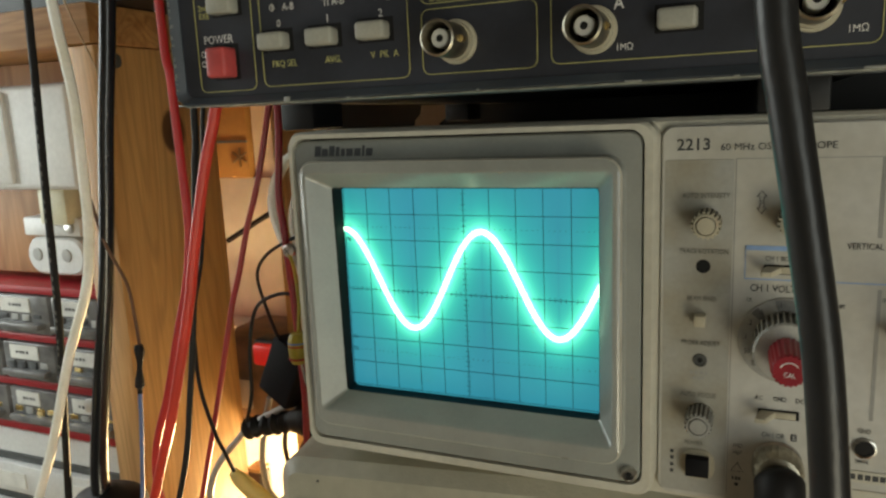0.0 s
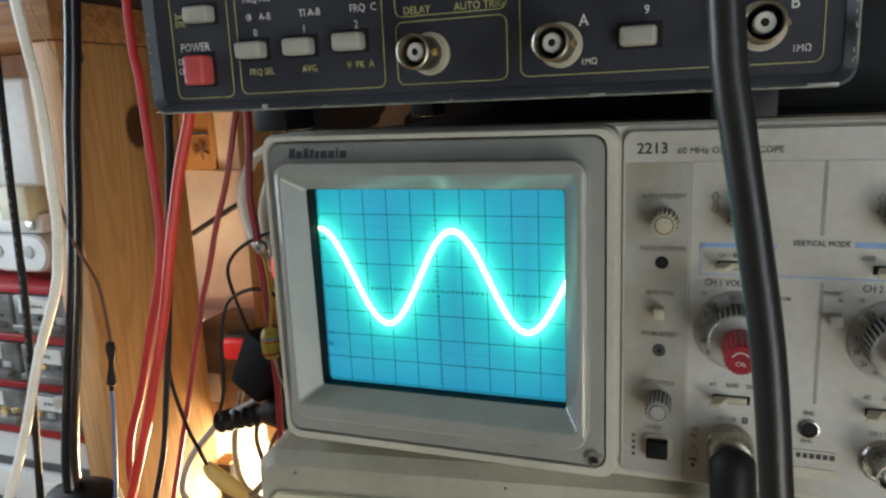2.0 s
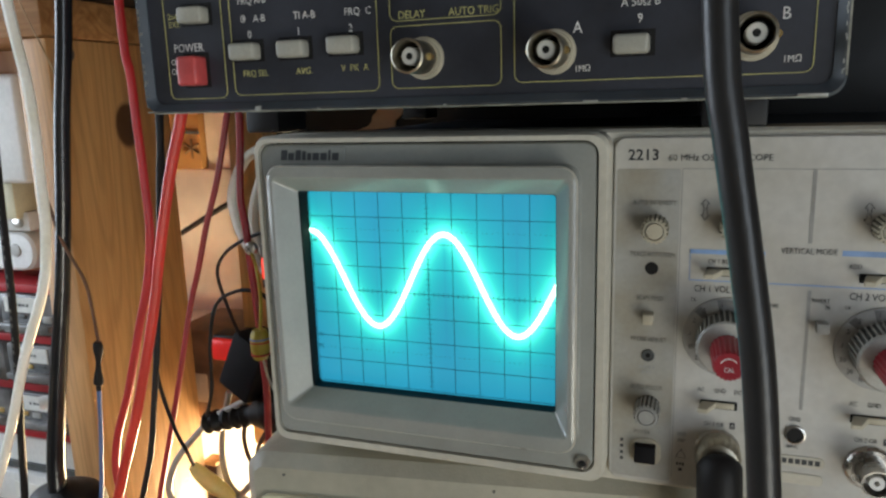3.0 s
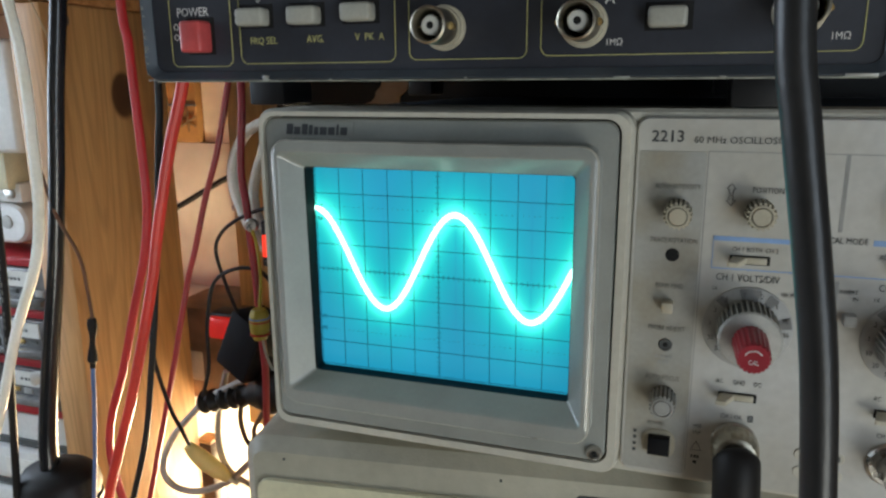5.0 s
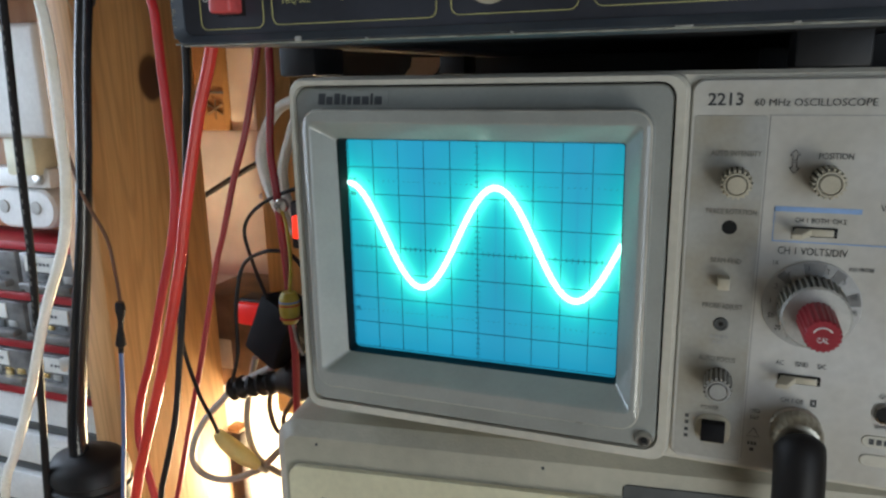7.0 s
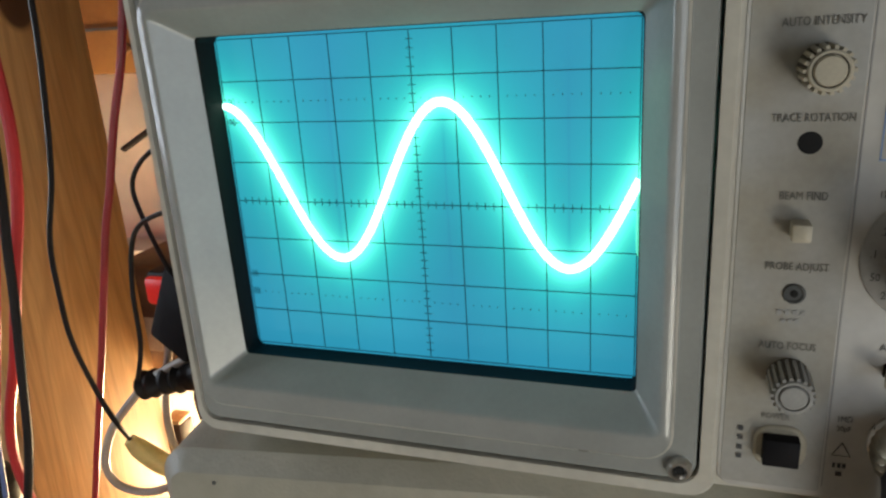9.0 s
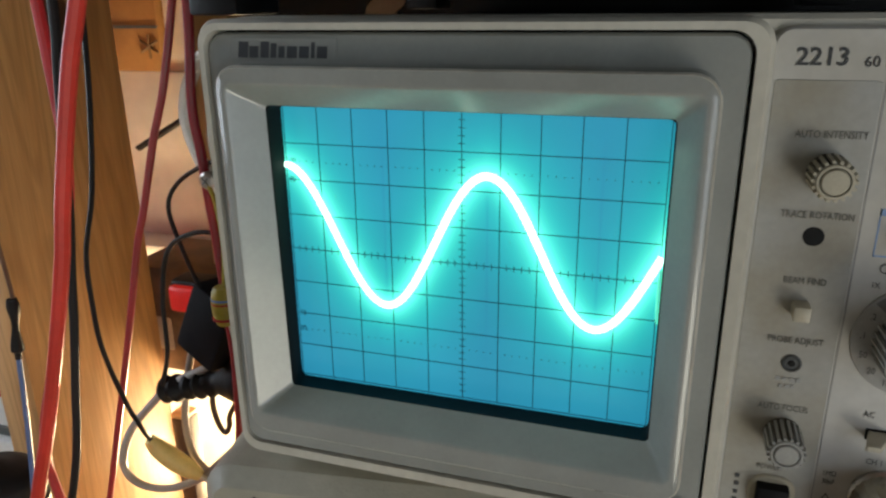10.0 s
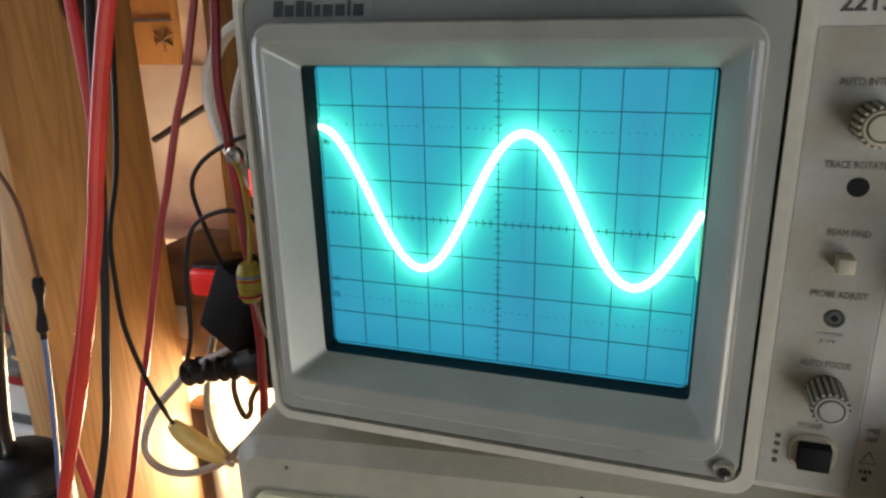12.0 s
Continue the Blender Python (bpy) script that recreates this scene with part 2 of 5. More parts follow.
LILAC = mat("lilac_grey_block", (0.33, 0.32, 0.40), 0.5, scale=20)
RIM = mat("yellowed_cream_plastic", (0.70, 0.67, 0.47), 0.4, scale=30, stains=0.05)
TAN = mat("tan_card", (0.50, 0.38, 0.27), 0.8, scale=30)


def screen_material():
    """Phosphor that gives off a blue-green light; the halo of spread light round the trace is painted into its
    emission.
    """
    m = bpy.data.materials.new("phosphor_screen")
    m.use_nodes = True
    n, l = m.node_tree.nodes, m.node_tree.links
    b = n["Principled BSDF"]
    b.inputs["Base Color"].default_value, b.inputs["Roughness"].default_value = (0.03, 0.13, 0.17, 1), 0.12
    co, sep = n.new("ShaderNodeTexCoord"), n.new("ShaderNodeSeparateXYZ")
    l.new(co.outputs["Object"], sep.inputs[0])

    def op(kind, a, c=0.0):
        q = n.new("ShaderNodeMath")
        q.operation = kind
        for k, v in ((0, a), (1, c)):
            if isinstance(v, (int, float)):
                q.inputs[k].default_value = v
            else:
                l.new(v, q.inputs[k])
        return q.outputs[0]

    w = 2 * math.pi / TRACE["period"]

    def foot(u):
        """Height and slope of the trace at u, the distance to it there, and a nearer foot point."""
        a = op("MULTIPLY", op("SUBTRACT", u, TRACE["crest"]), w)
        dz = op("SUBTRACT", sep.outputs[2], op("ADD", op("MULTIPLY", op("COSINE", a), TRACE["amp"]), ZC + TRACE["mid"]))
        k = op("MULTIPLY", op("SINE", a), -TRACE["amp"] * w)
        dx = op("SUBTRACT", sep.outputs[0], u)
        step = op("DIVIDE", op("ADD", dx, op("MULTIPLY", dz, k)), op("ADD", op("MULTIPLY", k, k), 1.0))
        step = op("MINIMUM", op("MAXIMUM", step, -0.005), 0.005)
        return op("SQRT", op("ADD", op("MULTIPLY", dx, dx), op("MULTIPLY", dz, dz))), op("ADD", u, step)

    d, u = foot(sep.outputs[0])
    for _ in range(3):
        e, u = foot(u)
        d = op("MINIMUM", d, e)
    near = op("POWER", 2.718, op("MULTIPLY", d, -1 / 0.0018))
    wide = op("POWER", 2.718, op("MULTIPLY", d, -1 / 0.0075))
    # soft patches in the emission stand in for the room's reflection on the glass
    cloud = n.new("ShaderNodeTexNoise")
    cloud.inputs["Scale"].default_value, cloud.inputs["Detail"].default_value = 26, 3
    l.new(co.outputs["Object"], cloud.inputs["Vector"])

    def scaled(color, fac):
        q = n.new("ShaderNodeVectorMath")
        q.operation = "SCALE"
        q.inputs[0].default_value = color
        l.new(fac, q.inputs["Scale"])
        return q.outputs[0]

    def add(a, c):
        q = n.new("ShaderNodeVectorMath")
        l.new(a, q.inputs[0]), l.new(c, q.inputs[1])
        return q.outputs[0]

    base = scaled((0.026, 0.252, 0.395), op("ADD", op("MULTIPLY", cloud.outputs["Fac"], 0.45), 0.76))
    # painted halo: a tight white-green glow and a wider green one
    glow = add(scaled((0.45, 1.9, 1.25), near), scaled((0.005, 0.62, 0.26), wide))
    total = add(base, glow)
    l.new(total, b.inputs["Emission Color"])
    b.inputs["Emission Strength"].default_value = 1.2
    return m


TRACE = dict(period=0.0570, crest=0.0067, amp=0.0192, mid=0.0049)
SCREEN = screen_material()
BEAM = mat("lit_trace", (0.9, 1.0, 0.95), 0.5, emit=(0.62, 1.0, 0.80), power=3.6, bump=0)
BEAM_DIM = mat("dim_trace_reflection", (0.3, 0.9, 0.6), 0.5, emit=(0.12, 0.95, 0.62), power=0.9, bump=0)

# ------------------------------------------------------------------ building blocks


def thing(name, at, label, category, group="", kind=""):
    ob = new(name)
    ob.empty_display_size = 0.02
    ob.matrix_basis = Matrix.Translation(at)
    return tagged(ob, label, category, group, kind)


def mesh_of(name, bm, material, smooth=35):
    bmesh.ops.recalc_face_normals(bm, faces=bm.faces)
    me = bpy.data.meshes.new(name)
    bm.to_mesh(me)
    bm.free()
    me.materials.append(material)
    if smooth:
        for p in me.polygons:
            p.use_smooth = True
        me.set_sharp_from_angle(angle=radians(smooth))
    return me


def part(name, bm, material, parent, label="", smooth=35):
    """One mesh under a thing or under a part of it; its corners are given in the world's metres."""
    ob = new(name, mesh_of(name, bm, material, smooth))
    ob.parent = parent
    if parent.type == "EMPTY":
        ob.matrix_parent_inverse = parent.matrix_basis.inverted()
    return tagged(ob, label)


def solid(name, bm, material, label, category, group="", kind="", smooth=35):
    return tagged(new(name, mesh_of(name, bm, material, smooth)), label, category, group, kind)


def box(x0, x1, y0, y1, z0, z1, bevel=0.0, seg=2, bm=None):
    """A block; heights are counted from the graticule's middle."""
    bm = bm or bmesh.new()
    made = bmesh.ops.create_cube(bm, size=1)["verts"]
    for v in made:
        v.co = Vector(((x0 + x1) / 2 + v.co.x * (x1 - x0), (y0 + y1) / 2 + v.co.y * (y1 - y0), ZC + (z0 + z1) / 2 + v.co.z * (z1 - z0)))
    if bevel:
        edges = {e for v in made for e in v.link_edges}
        bmesh.ops.bevel(bm, geom=list(edges), offset=bevel, segments=seg, affect="EDGES", profile=0.5)
    return bm


def rounded(x0, x1, z0, z1, r, k=5):
    """The outline of a rounded rectangle, clockwise from its top right corner."""
    out = []
    for cx, cz, a in ((x1 - r, z1 - r, 0), (x0 + r, z1 - r, 90), (x0 + r, z0 + r, 180), (x1 - r, z0 + r, 270)):
        for i in range(k + 1):
            t = radians(a + 90 * i / k)
            out.append((cx + r * math.cos(t), cz + r * math.sin(t)))
    return out


def loft(loops, cap_first=True, cap_last=True, bm=None, closed=False):
    """Skins outlines [(x, z), ...] given with their y, one after another."""
    bm = bm or bmesh.new()
    rows = [[bm.verts.new((x, y, ZC + z)) for x, z in pts] for pts, y in loops]
    pairs = list(zip(rows, rows[1:])) + ([(rows[-1], rows[0])] if closed else [])
    for a, b in pairs:
        for i in range(len(a)):
            j = (i + 1) % len(a)
            bm.faces.new((a[i], a[j], b[j], b[i]))
    if cap_first and not closed:
        bm.faces.new(rows[0])
    if cap_last and not closed:
        bm.faces.new(rows[-1])
    return bm


def plate(x0, x1, z0, z1, r, y_back, y_front, edge=0.0006, bm=None):
    """A rounded plate that faces the viewer."""
    return loft([(rounded(x0, x1, z0, z1, r), y_back), (rounded(x0, x1, z0, z1, r), y_front + edge), (rounded(x0 + edge, x1 - edge, z0 + edge, z1 - edge, max(r - edge, 0.0002)), y_front)], bm=bm)


def ring_plate(x0, x1, z0, z1, r, t, y_back, y_front, bm=None):
    """A rounded frame of width t."""
    o, i = rounded(x0, x1, z0, z1, r), rounded(x0 + t, x1 - t, z0 + t, z1 - t, max(r - t, 0.0003))
    return loft([(o, y_back), (o, y_front), (i, y_front), (i, y_back)], bm=bm, closed=True)


def circle(cx, cz, r, k=28, flutes=0, deep=0.0):
    out = []
    for i in range(k):
        a = 2 * math.pi * i / k
        q = r - (deep if flutes and (i * flutes * 2 // k) % 2 else 0.0)
        out.append((cx + q * math.cos(a), cz + q * math.sin(a)))
    return out


def turned(cx, cz, profile, k=28, flutes=0, deep=0.0, bm=None, cap=True):
    """A turned piece on an axis along y: profile rows of (radius, y)."""
    return loft([(circle(cx, cz, r, k, flutes, deep if r > 0.002 else 0), y) for r, y in profile], cap_first=cap, cap_last=cap, bm=bm)


def smooth_path(points, n=8):
    """A Catmull-Rom line through the points."""
    p = [Vector(q) for q in points]
    p = [p[0] * 2 - p[1]] + p + [p[-1] * 2 - p[-2]]
    out = []
    for a, b, c, d in zip(p, p[1:], p[2:], p[3:]):
        for i in range(n):
            t = i / n
            out.append(0.5 * ((2 * b) + (c - a) * t + (2 * a - 5 * b + 4 * c - d) * t * t + (3 * b - a - 3 * c + d) * t ** 3))
    return out + [p[-2]]


def tube(points, r, k=10, n=8, bm=None, radii=None):
    """A round cable through points (x, y, height from the graticule's middle)."""
    bm = bm or bmesh.new()
    line = [Vector((q.x, q.y, q.z + ZC)) for q in smooth_path(points, n)]
    rows, up = [], Vector((0, 1, 0.02)).normalized()
    for i, q in enumerate(line):
        d = (line[min(i + 1, len(line) - 1)] - line[max(i - 1, 0)]).normalized()
        side = d.cross(up)
        side = side.normalized() if side.length > 1e-4 else Vector((1, 0, 0))
        up = side.cross(d).normalized()
        s = r if radii is None else r * radii(i / (len(line) - 1))
        rows.append([bm.verts.new(q + s * (math.cos(2 * math.pi * j / k) * side + math.sin(2 * math.pi * j / k) * up)) for j in range(k)])
    for a, b in zip(rows, rows[1:]):
        for j in range(k):
            bm.faces.new((a[j], a[(j + 1) % k], b[(j + 1) % k], b[j]))
    bm.faces.new(rows[0]), bm.faces.new(rows[-1])
    return bm


def at_y(y, pairs):
    return [(x, y, z) for x, z in pairs]


def lettering(text, x, z, y, high, material, parent, align="CENTER", name="lettering", squeeze=0.78, bold=0.0, turn=None):
    """Printed letters of that height on a surface facing the viewer."""
    cu = bpy.data.curves.new(name, "FONT")
    cu.body, cu.align_x, cu.align_y, cu.size, cu.extrude, cu.resolution_u = text, align, "CENTER", high / 0.70, 0.00003, 2
    cu.offset = bold * high
    tmp = bpy.data.objects.new(name, cu)
    me = bpy.data.meshes.new_from_object(tmp)
    bpy.data.objects.remove(tmp)
    bpy.data.curves.remove(cu)
    me.transform(Matrix.Translation((x, y, ZC + z)) @ (turn or Matrix()) @ Matrix.Rotation(radians(90), 4, "X") @ Matrix.Diagonal((squeeze, 1, 1, 1)))
    me.materials.clear()
    me.materials.append(material)
    ob = new(name, me)
    ob.parent = parent
    if parent.type == "EMPTY":
        ob.matrix_parent_inverse = parent.matrix_basis.inverted()
    return ob


def bars(parent, x0, x1, z, y, high, material, count, seed=1, name="print_bar"):
    """Writing too small to read, as plain bars."""
    rnd, x, step = random.Random(seed), x0, (x1 - x0) / count
    bm = bmesh.new()
    for i in range(count):
        box(x, x + step * rnd.uniform(0.55, 0.8), y - 0.00006, y, z - high / 2, z + high / 2, bm=bm)
        x += step
    return part(name, bm, material, parent, smooth=0)


# ------------------------------------------------------------------ room


def room():
    z0, z1 = -ZC, 2.4 - ZC
    x0, x1, y0, y1 = -0.8, 1.2, -1.7, 0.56
    solid("floor", box(x0 - 0.1, x1 + 0.1, y0 - 0.1, y1 + 0.1, z0 - 0.1, z0), FLOOR_M, "worn grey lino floor", "floor", kind="structure")
    solid("ceiling", box(x0 - 0.1, x1 + 0.1, y0 - 0.1, y1 + 0.1, z1, z1 + 0.1), CEILING_M, "unseen ceiling, dark brown to cut the light from above", "ceiling", kind="structure")
    solid("wall_north", box(x0, x1, y1, y1 + 0.1, z0, z1), PAPER, "white painted wall behind the bench", "wall", kind="structure")
    vy0, vy1, vz0, vz1 = -0.30, 0.22, 1.34 - ZC, 1.90 - ZC
    bm = box(x0 - 0.1, x0, y0 - 0.1, vy0, z0, z1)
    box(x0 - 0.1, x0, vy1, y1 + 0.1, z0, z1, bm=bm)
    box(x0 - 0.1, x0, vy0, vy1, z0, vz0, bm=bm)
    box(x0 - 0.1, x0, vy0, vy1, vz1, z1, bm=bm)
    solid("wall_west", bm, ROOM, "unseen wall, painted dark to cut bounce, with a small window opening", "wall", kind="structure")
    win = thing("window_2", (x0, -0.04, vz0 + ZC), "unseen white framed small window added for light from the left", "window", kind="structure")
    for a, c, lo, hi in ((vy0, vy0 + 0.03, vz0, vz1), (vy1 - 0.03, vy1, vz0, vz1), (vy0 + 0.03, vy1 - 0.03, vz0, vz0 + 0.03), (vy0 + 0.03, vy1 - 0.03, vz1 - 0.03, vz1)):
        part("window_frame", box(x0 - 0.08, x0 - 0.03, a, c, lo, hi), BOX_WHITE, win, smooth=0)
    solid("wall_south", box(x0, x1, y0 - 0.1, y0, z0, z1), ROOM, "unseen wall behind the viewer, painted dark to cut bounce", "wall", kind="structure")
    wy0, wy1, wz0, wz1 = -1.66, -0.84, 0.20 - ZC, 1.86 - ZC
    bm = box(x1, x1 + 0.1, y0 - 0.1, wy0, z0, z1)
    box(x1, x1 + 0.1, wy1, y1 + 0.1, z0, z1, bm=bm)
    box(x1, x1 + 0.1, wy0, wy1, z0, wz0, bm=bm)
    box(x1, x1 + 0.1, wy0, wy1, wz1, z1, bm=bm)
    solid("wall_east", bm, ROOM, "unseen wall, painted dark to cut bounce, with a tall window opening", "wall", kind="structure")
    win = thing("window_1", (x1, -1.25, wz0 + ZC), "unseen white framed tall window added for light from the right", "window", kind="structure")
    for a, c, lo, hi in ((wy0, wy0 + 0.04, wz0, wz1), (wy1 - 0.04, wy1, wz0, wz1), (wy0 + 0.04, wy1 - 0.04, wz0, wz0 + 0.04), (wy0 + 0.04, wy1 - 0.04, wz1 - 0.04, wz1)):
        part("window_frame", box(x1 + 0.03, x1 + 0.08, a, c, lo, hi), BOX_WHITE, win, smooth=0)
    # the shelf that carries the instruments, with the bench below it
    solid("instrument_shelf", box(-0.095, 0.9, 0.0, 0.48, -0.245, -0.2226, 0.002), PINE_BEAM, "pine shelf board under the stacked instruments", "shelf")
    solid("workbench", box(-0.79, 0.65, -0.42, 0.555, 0.72 - ZC, 0.76 - ZC, 0.003), PALE_WOOD, "pale wooden workbench top", "workbench")
    # black sheet added where only deep shade lies behind the instruments
    solid("backboard", box(-0.22, 0.9, 0.485, 0.50, 0.02, 0.142, 0.001), BLACK, "black board added for the darkness behind the instruments", "board", kind="structure")


room()

# ------------------------------------------------------------------ oscilloscope


def oscilloscope():
    s = thing("oscilloscope", (0.09, 0.2, ZC - 0.0715), "cream two-channel oscilloscope with a lit blue screen, stacked on another instrument", "oscilloscope")
    # case and front frame
    part("case", box(-0.0688, 0.250, 0.030, 0.41, -0.0700, 0.0600, 0.004), CASE_BLUE, s, "dark blue sheet-metal case")
    frame_ = part("front_frame", plate(-0.0704, 0.252, -0.0715, 0.0625, 0.006, 0.032, 0.0062, 0.0012), CREAM, s, "cream moulded front frame")
    o = rounded(-0.0702, 0.0688, -0.0668, 0.0622, 0.006)
    o2 = rounded(-0.0695, 0.0678, -0.0658, 0.0612, 0.0055)
    i2 = rounded(-0.0680, 0.0652, -0.0630, 0.0595, 0.005)
    part("screen_surround", loft([(o, 0.007), (o, -0.0052), (o2, -0.0067), (i2, -0.0067), (rounded(-0.0677, 0.0649, -0.0627, 0.0592, 0.005), 0.002)], cap_first=False, cap_last=False), CREAM, s)
    part("surround_gap", plate(-0.069, 0.066, -0.0640, 0.0600, 0.005, 0.0065, 0.0025), HOLE, s)
    # bezel: flat face, raised rim, slopes down to the screen
    prof = [((-0.0674, 0.0645, -0.0622, 0.0588, 0.0045), 0.001), ((-0.0674, 0.0645, -0.0622, 0.0588, 0.0045), -0.0058),
            ((-0.0668, 0.0639, -0.0616, 0.0582, 0.0042), -0.0066), ((-0.0610, 0.0596, -0.0534, 0.0518, 0.0066), -0.0070),
            ((-0.0607, 0.0593, -0.0530, 0.0514, 0.0063), -0.0076), ((-0.0606, 0.0592, -0.0528, 0.0513, 0.0062), -0.0126),
            ((-0.0606, 0.0592, -0.0528, 0.0513, 0.0062), -0.0137), ((-0.0601, 0.0587, -0.0523, 0.0508, 0.0057), -0.0142),
            ((-0.0583, 0.0572, -0.0476, 0.0477, 0.0028), -0.01455), ((-0.0580, 0.0568, -0.0471, 0.0473, 0.0026), -0.0146), ((-0.0577, 0.0565, -0.0467, 0.0470, 0.0022), -0.0145), ((-0.0571, 0.0560, -0.0461, 0.0465, 0.0020), -0.0139)]
    # the opening leans a little at its left side
    lean = lambda pts: [(x + (0.0009 * (0.041 - z) / 0.081 if x < 0 else 0.0), z) for x, z in pts]
    mouth = lean(rounded(-0.0507, 0.0510, -0.0401, 0.0410, 0.0012, k=6))
    bm = loft([(rounded(*a, k=6), y) for a, y in prof] + [(mouth, -0.0075)], cap_first=False, cap_last=False)
    for v in bm.verts:
        # the upper edge leans back
        if -0.0072 < v.co.y < -0.004:
            v.co.y += max(0.0, v.co.z - ZC - 0.0518) * 0.22
    part("bezel", bm, BEZEL, s, "grey moulded screen bezel")
    # pale ring paints the rim's highlight as well as its wear
    part("rim_edge", loft([(rounded(-0.06075, 0.05935, -0.05295, 0.05145, 0.0063, k=6), -0.0135), (rounded(-0.0606, 0.0592, -0.0528, 0.0513, 0.0062, k=6), -0.01385), (rounded(-0.06025, 0.05885, -0.05245, 0.05095, 0.0058, k=6), -0.01418), (rounded(-0.0600, 0.0586, -0.0522, 0.0507, 0.0056, k=6), -0.0141)], cap_first=False, cap_last=False), RIM_PALE, s, "pale edge, worn and with its highlight painted in")
    part("gasket", loft([(mouth, -0.0075), (lean(rounded(-0.0504, 0.0507, -0.0404, 0.0408, 0.0016, k=6)), -0.0068), (rounded(-0.0506, 0.0506, -0.0408, 0.0408, 0.002, k=6), 0.0004)], cap_first=False, cap_last=False), LIP, s, "black screen gasket")
    sc = part("bezel_screw", turned(0.0609, -0.0585, [(0.0029, -0.0052), (0.0028, -0.0080), (0.0023, -0.0090), (0.0017, -0.0090), (0.0012, -0.0080)], 24), STEEL, s, "chrome socket-head bezel screw")
    part("screw_socket", turned(0.0609, -0.0585, [(0.0013, -0.0076), (0.0012, -0.0082), (0.0010, -0.0083)], 6), HOLE, sc)

    def leant(bm):
        """Lays a piece on the upper edge of the bezel, which leans back."""
        for v in bm.verts:
            v.co.y += (v.co.z - ZC - 0.0520) * 0.22
        return bm

    part("mark_plate", leant(plate(-0.0600, -0.0300, 0.0524, 0.0576, 0.0005, -0.0064, -0.00712, 0.0001)), BEZEL, s)
    # the maker's mark as plain shapes of its size
    for x, w, h in ((0.0, 0.0026, 0.0039), (0.0030, 0.0024, 0.0028), (0.0060, 0.0022, 0.0039), (0.0087, 0.0015, 0.0035), (0.0108, 0.0016, 0.0028), (0.0130, 0.0026, 0.0028), (0.0162, 0.0025, 0.0028), (0.0193, 0.0009, 0.0038), (0.0208, 0.0026, 0.0028)):
        part("maker_mark", leant(box(-0.0575 + x * 1.07, -0.0575 + (x + w) * 1.07, -0.00724, -0.00714, 0.0528, 0.0528 + h)), INK, s, smooth=0)
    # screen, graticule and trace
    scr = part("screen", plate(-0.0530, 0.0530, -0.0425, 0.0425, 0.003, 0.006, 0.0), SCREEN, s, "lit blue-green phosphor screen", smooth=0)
    w, grat = 0.00010, mat("graticule_print", (0.004, 0.055, 0.085), 0.6, bump=0)
    for i in range(-5, 6):
        part("graticule_line", box(i * 0.01 - w, i * 0.01 + w, -0.0003, -0.0002, -0.04, 0.04), grat, scr, smooth=0)
    for j in range(-4, 5):
        part("graticule_line", box(-0.05, 0.05, -0.0003, -0.0002, j * 0.01 - w, j * 0.01 + w), grat, scr, smooth=0)
    bm = bmesh.new()
    for i in range(-25, 26):
        if i % 5:
            box(i * 0.002 - w * 0.8, i * 0.002 + w * 0.8, -0.0003, -0.0002, -0.0009, 0.0009, bm=bm)
            for z in (-0.025, 0.025):
                box(i * 0.002 - w, i * 0.002 + w, -0.0003, -0.0002, z - 0.00018, z + 0.00018, bm=bm)
    for j in range(-20, 21):
        if j % 5:
            box(-0.0009, 0.0009, -0.0003, -0.0002, j * 0.002 - w * 0.8, j * 0.002 + w * 0.8, bm=bm)
    tagged(part("graticule_tick", bm, grat, scr, "fine dark tick marks", smooth=0), kind="stuff")
    for t, z in (("100", 0.025), ("90", 0.02), ("10", -0.02), ("0%", -0.025)):
        lettering(t, -0.0485, z, -0.0003, 0.0018, mat("graticule_figures", (0.004, 0.10, 0.15), 0.6, bump=0), scr, name="graticule_figure")
    bm, hw, rows = bmesh.new(), 0.00098, []
    k = 2 * math.pi / TRACE["period"]
    for i in range(161):
        x = -0.0520 + i * (0.0503 + 0.0520) / 160
        z = TRACE["mid"] + TRACE["amp"] * math.cos(k * (x - TRACE["crest"]))
        d = Vector((1, -TRACE["amp"] * k * math.sin(k * (x - TRACE["crest"])))).normalized()
        grow = hw * min(1.0, 0.45 + i / 9)
        rows.append([bm.verts.new((x - d.y * q, -0.0005, ZC + z + d.x * q)) for q in (grow, -grow)])
    for a, b in zip(rows, rows[1:]):
        bm.faces.new((a[0], a[1], b[1], b[0]))
    part("trace", bm, BEAM, scr, "bright white-green sine trace", smooth=0)
    # glowing tail painted in for the trace's reflection beside the screen
    bm = tube(at_y(-0.0005, [(0.0503, 0.0035), (0.0503, -0.006), (0.0506, -0.0098), (0.0514, -0.0106)]), 0.0006, 6, 6)
    part("retrace", bm, BEAM_DIM, scr, "faint green reflection of the trace", smooth=0)

    # control panel
    y = 0.0040
    pan = part("control_panel", plate(0.0692, 0.2480, -0.0690, 0.0598, 0.004, 0.0064, y, 0.0005), PANEL, s, "light grey printed control panel")
    part("panel_strip", plate(0.0703, 0.0916, -0.0675, 0.0488, 0.001, y + 0.0002, y - 0.0002, 0.0001), STRIP, pan, "darker grey panel strip")
    yp = y - 0.0002
    for x0, x1, z0, z1 in ((0.0920, 0.0923, -0.0660, 0.0490), (0.0920, 0.2400, 0.0488, 0.0491), (0.1322, 0.1334, 0.0245, 0.0488), (0.1332, 0.1343, -0.034, 0.0085)):
        part("panel_line", box(x0, x1, y - 0.0001, y, z0, z1), LINE_GREY, pan, smooth=0)
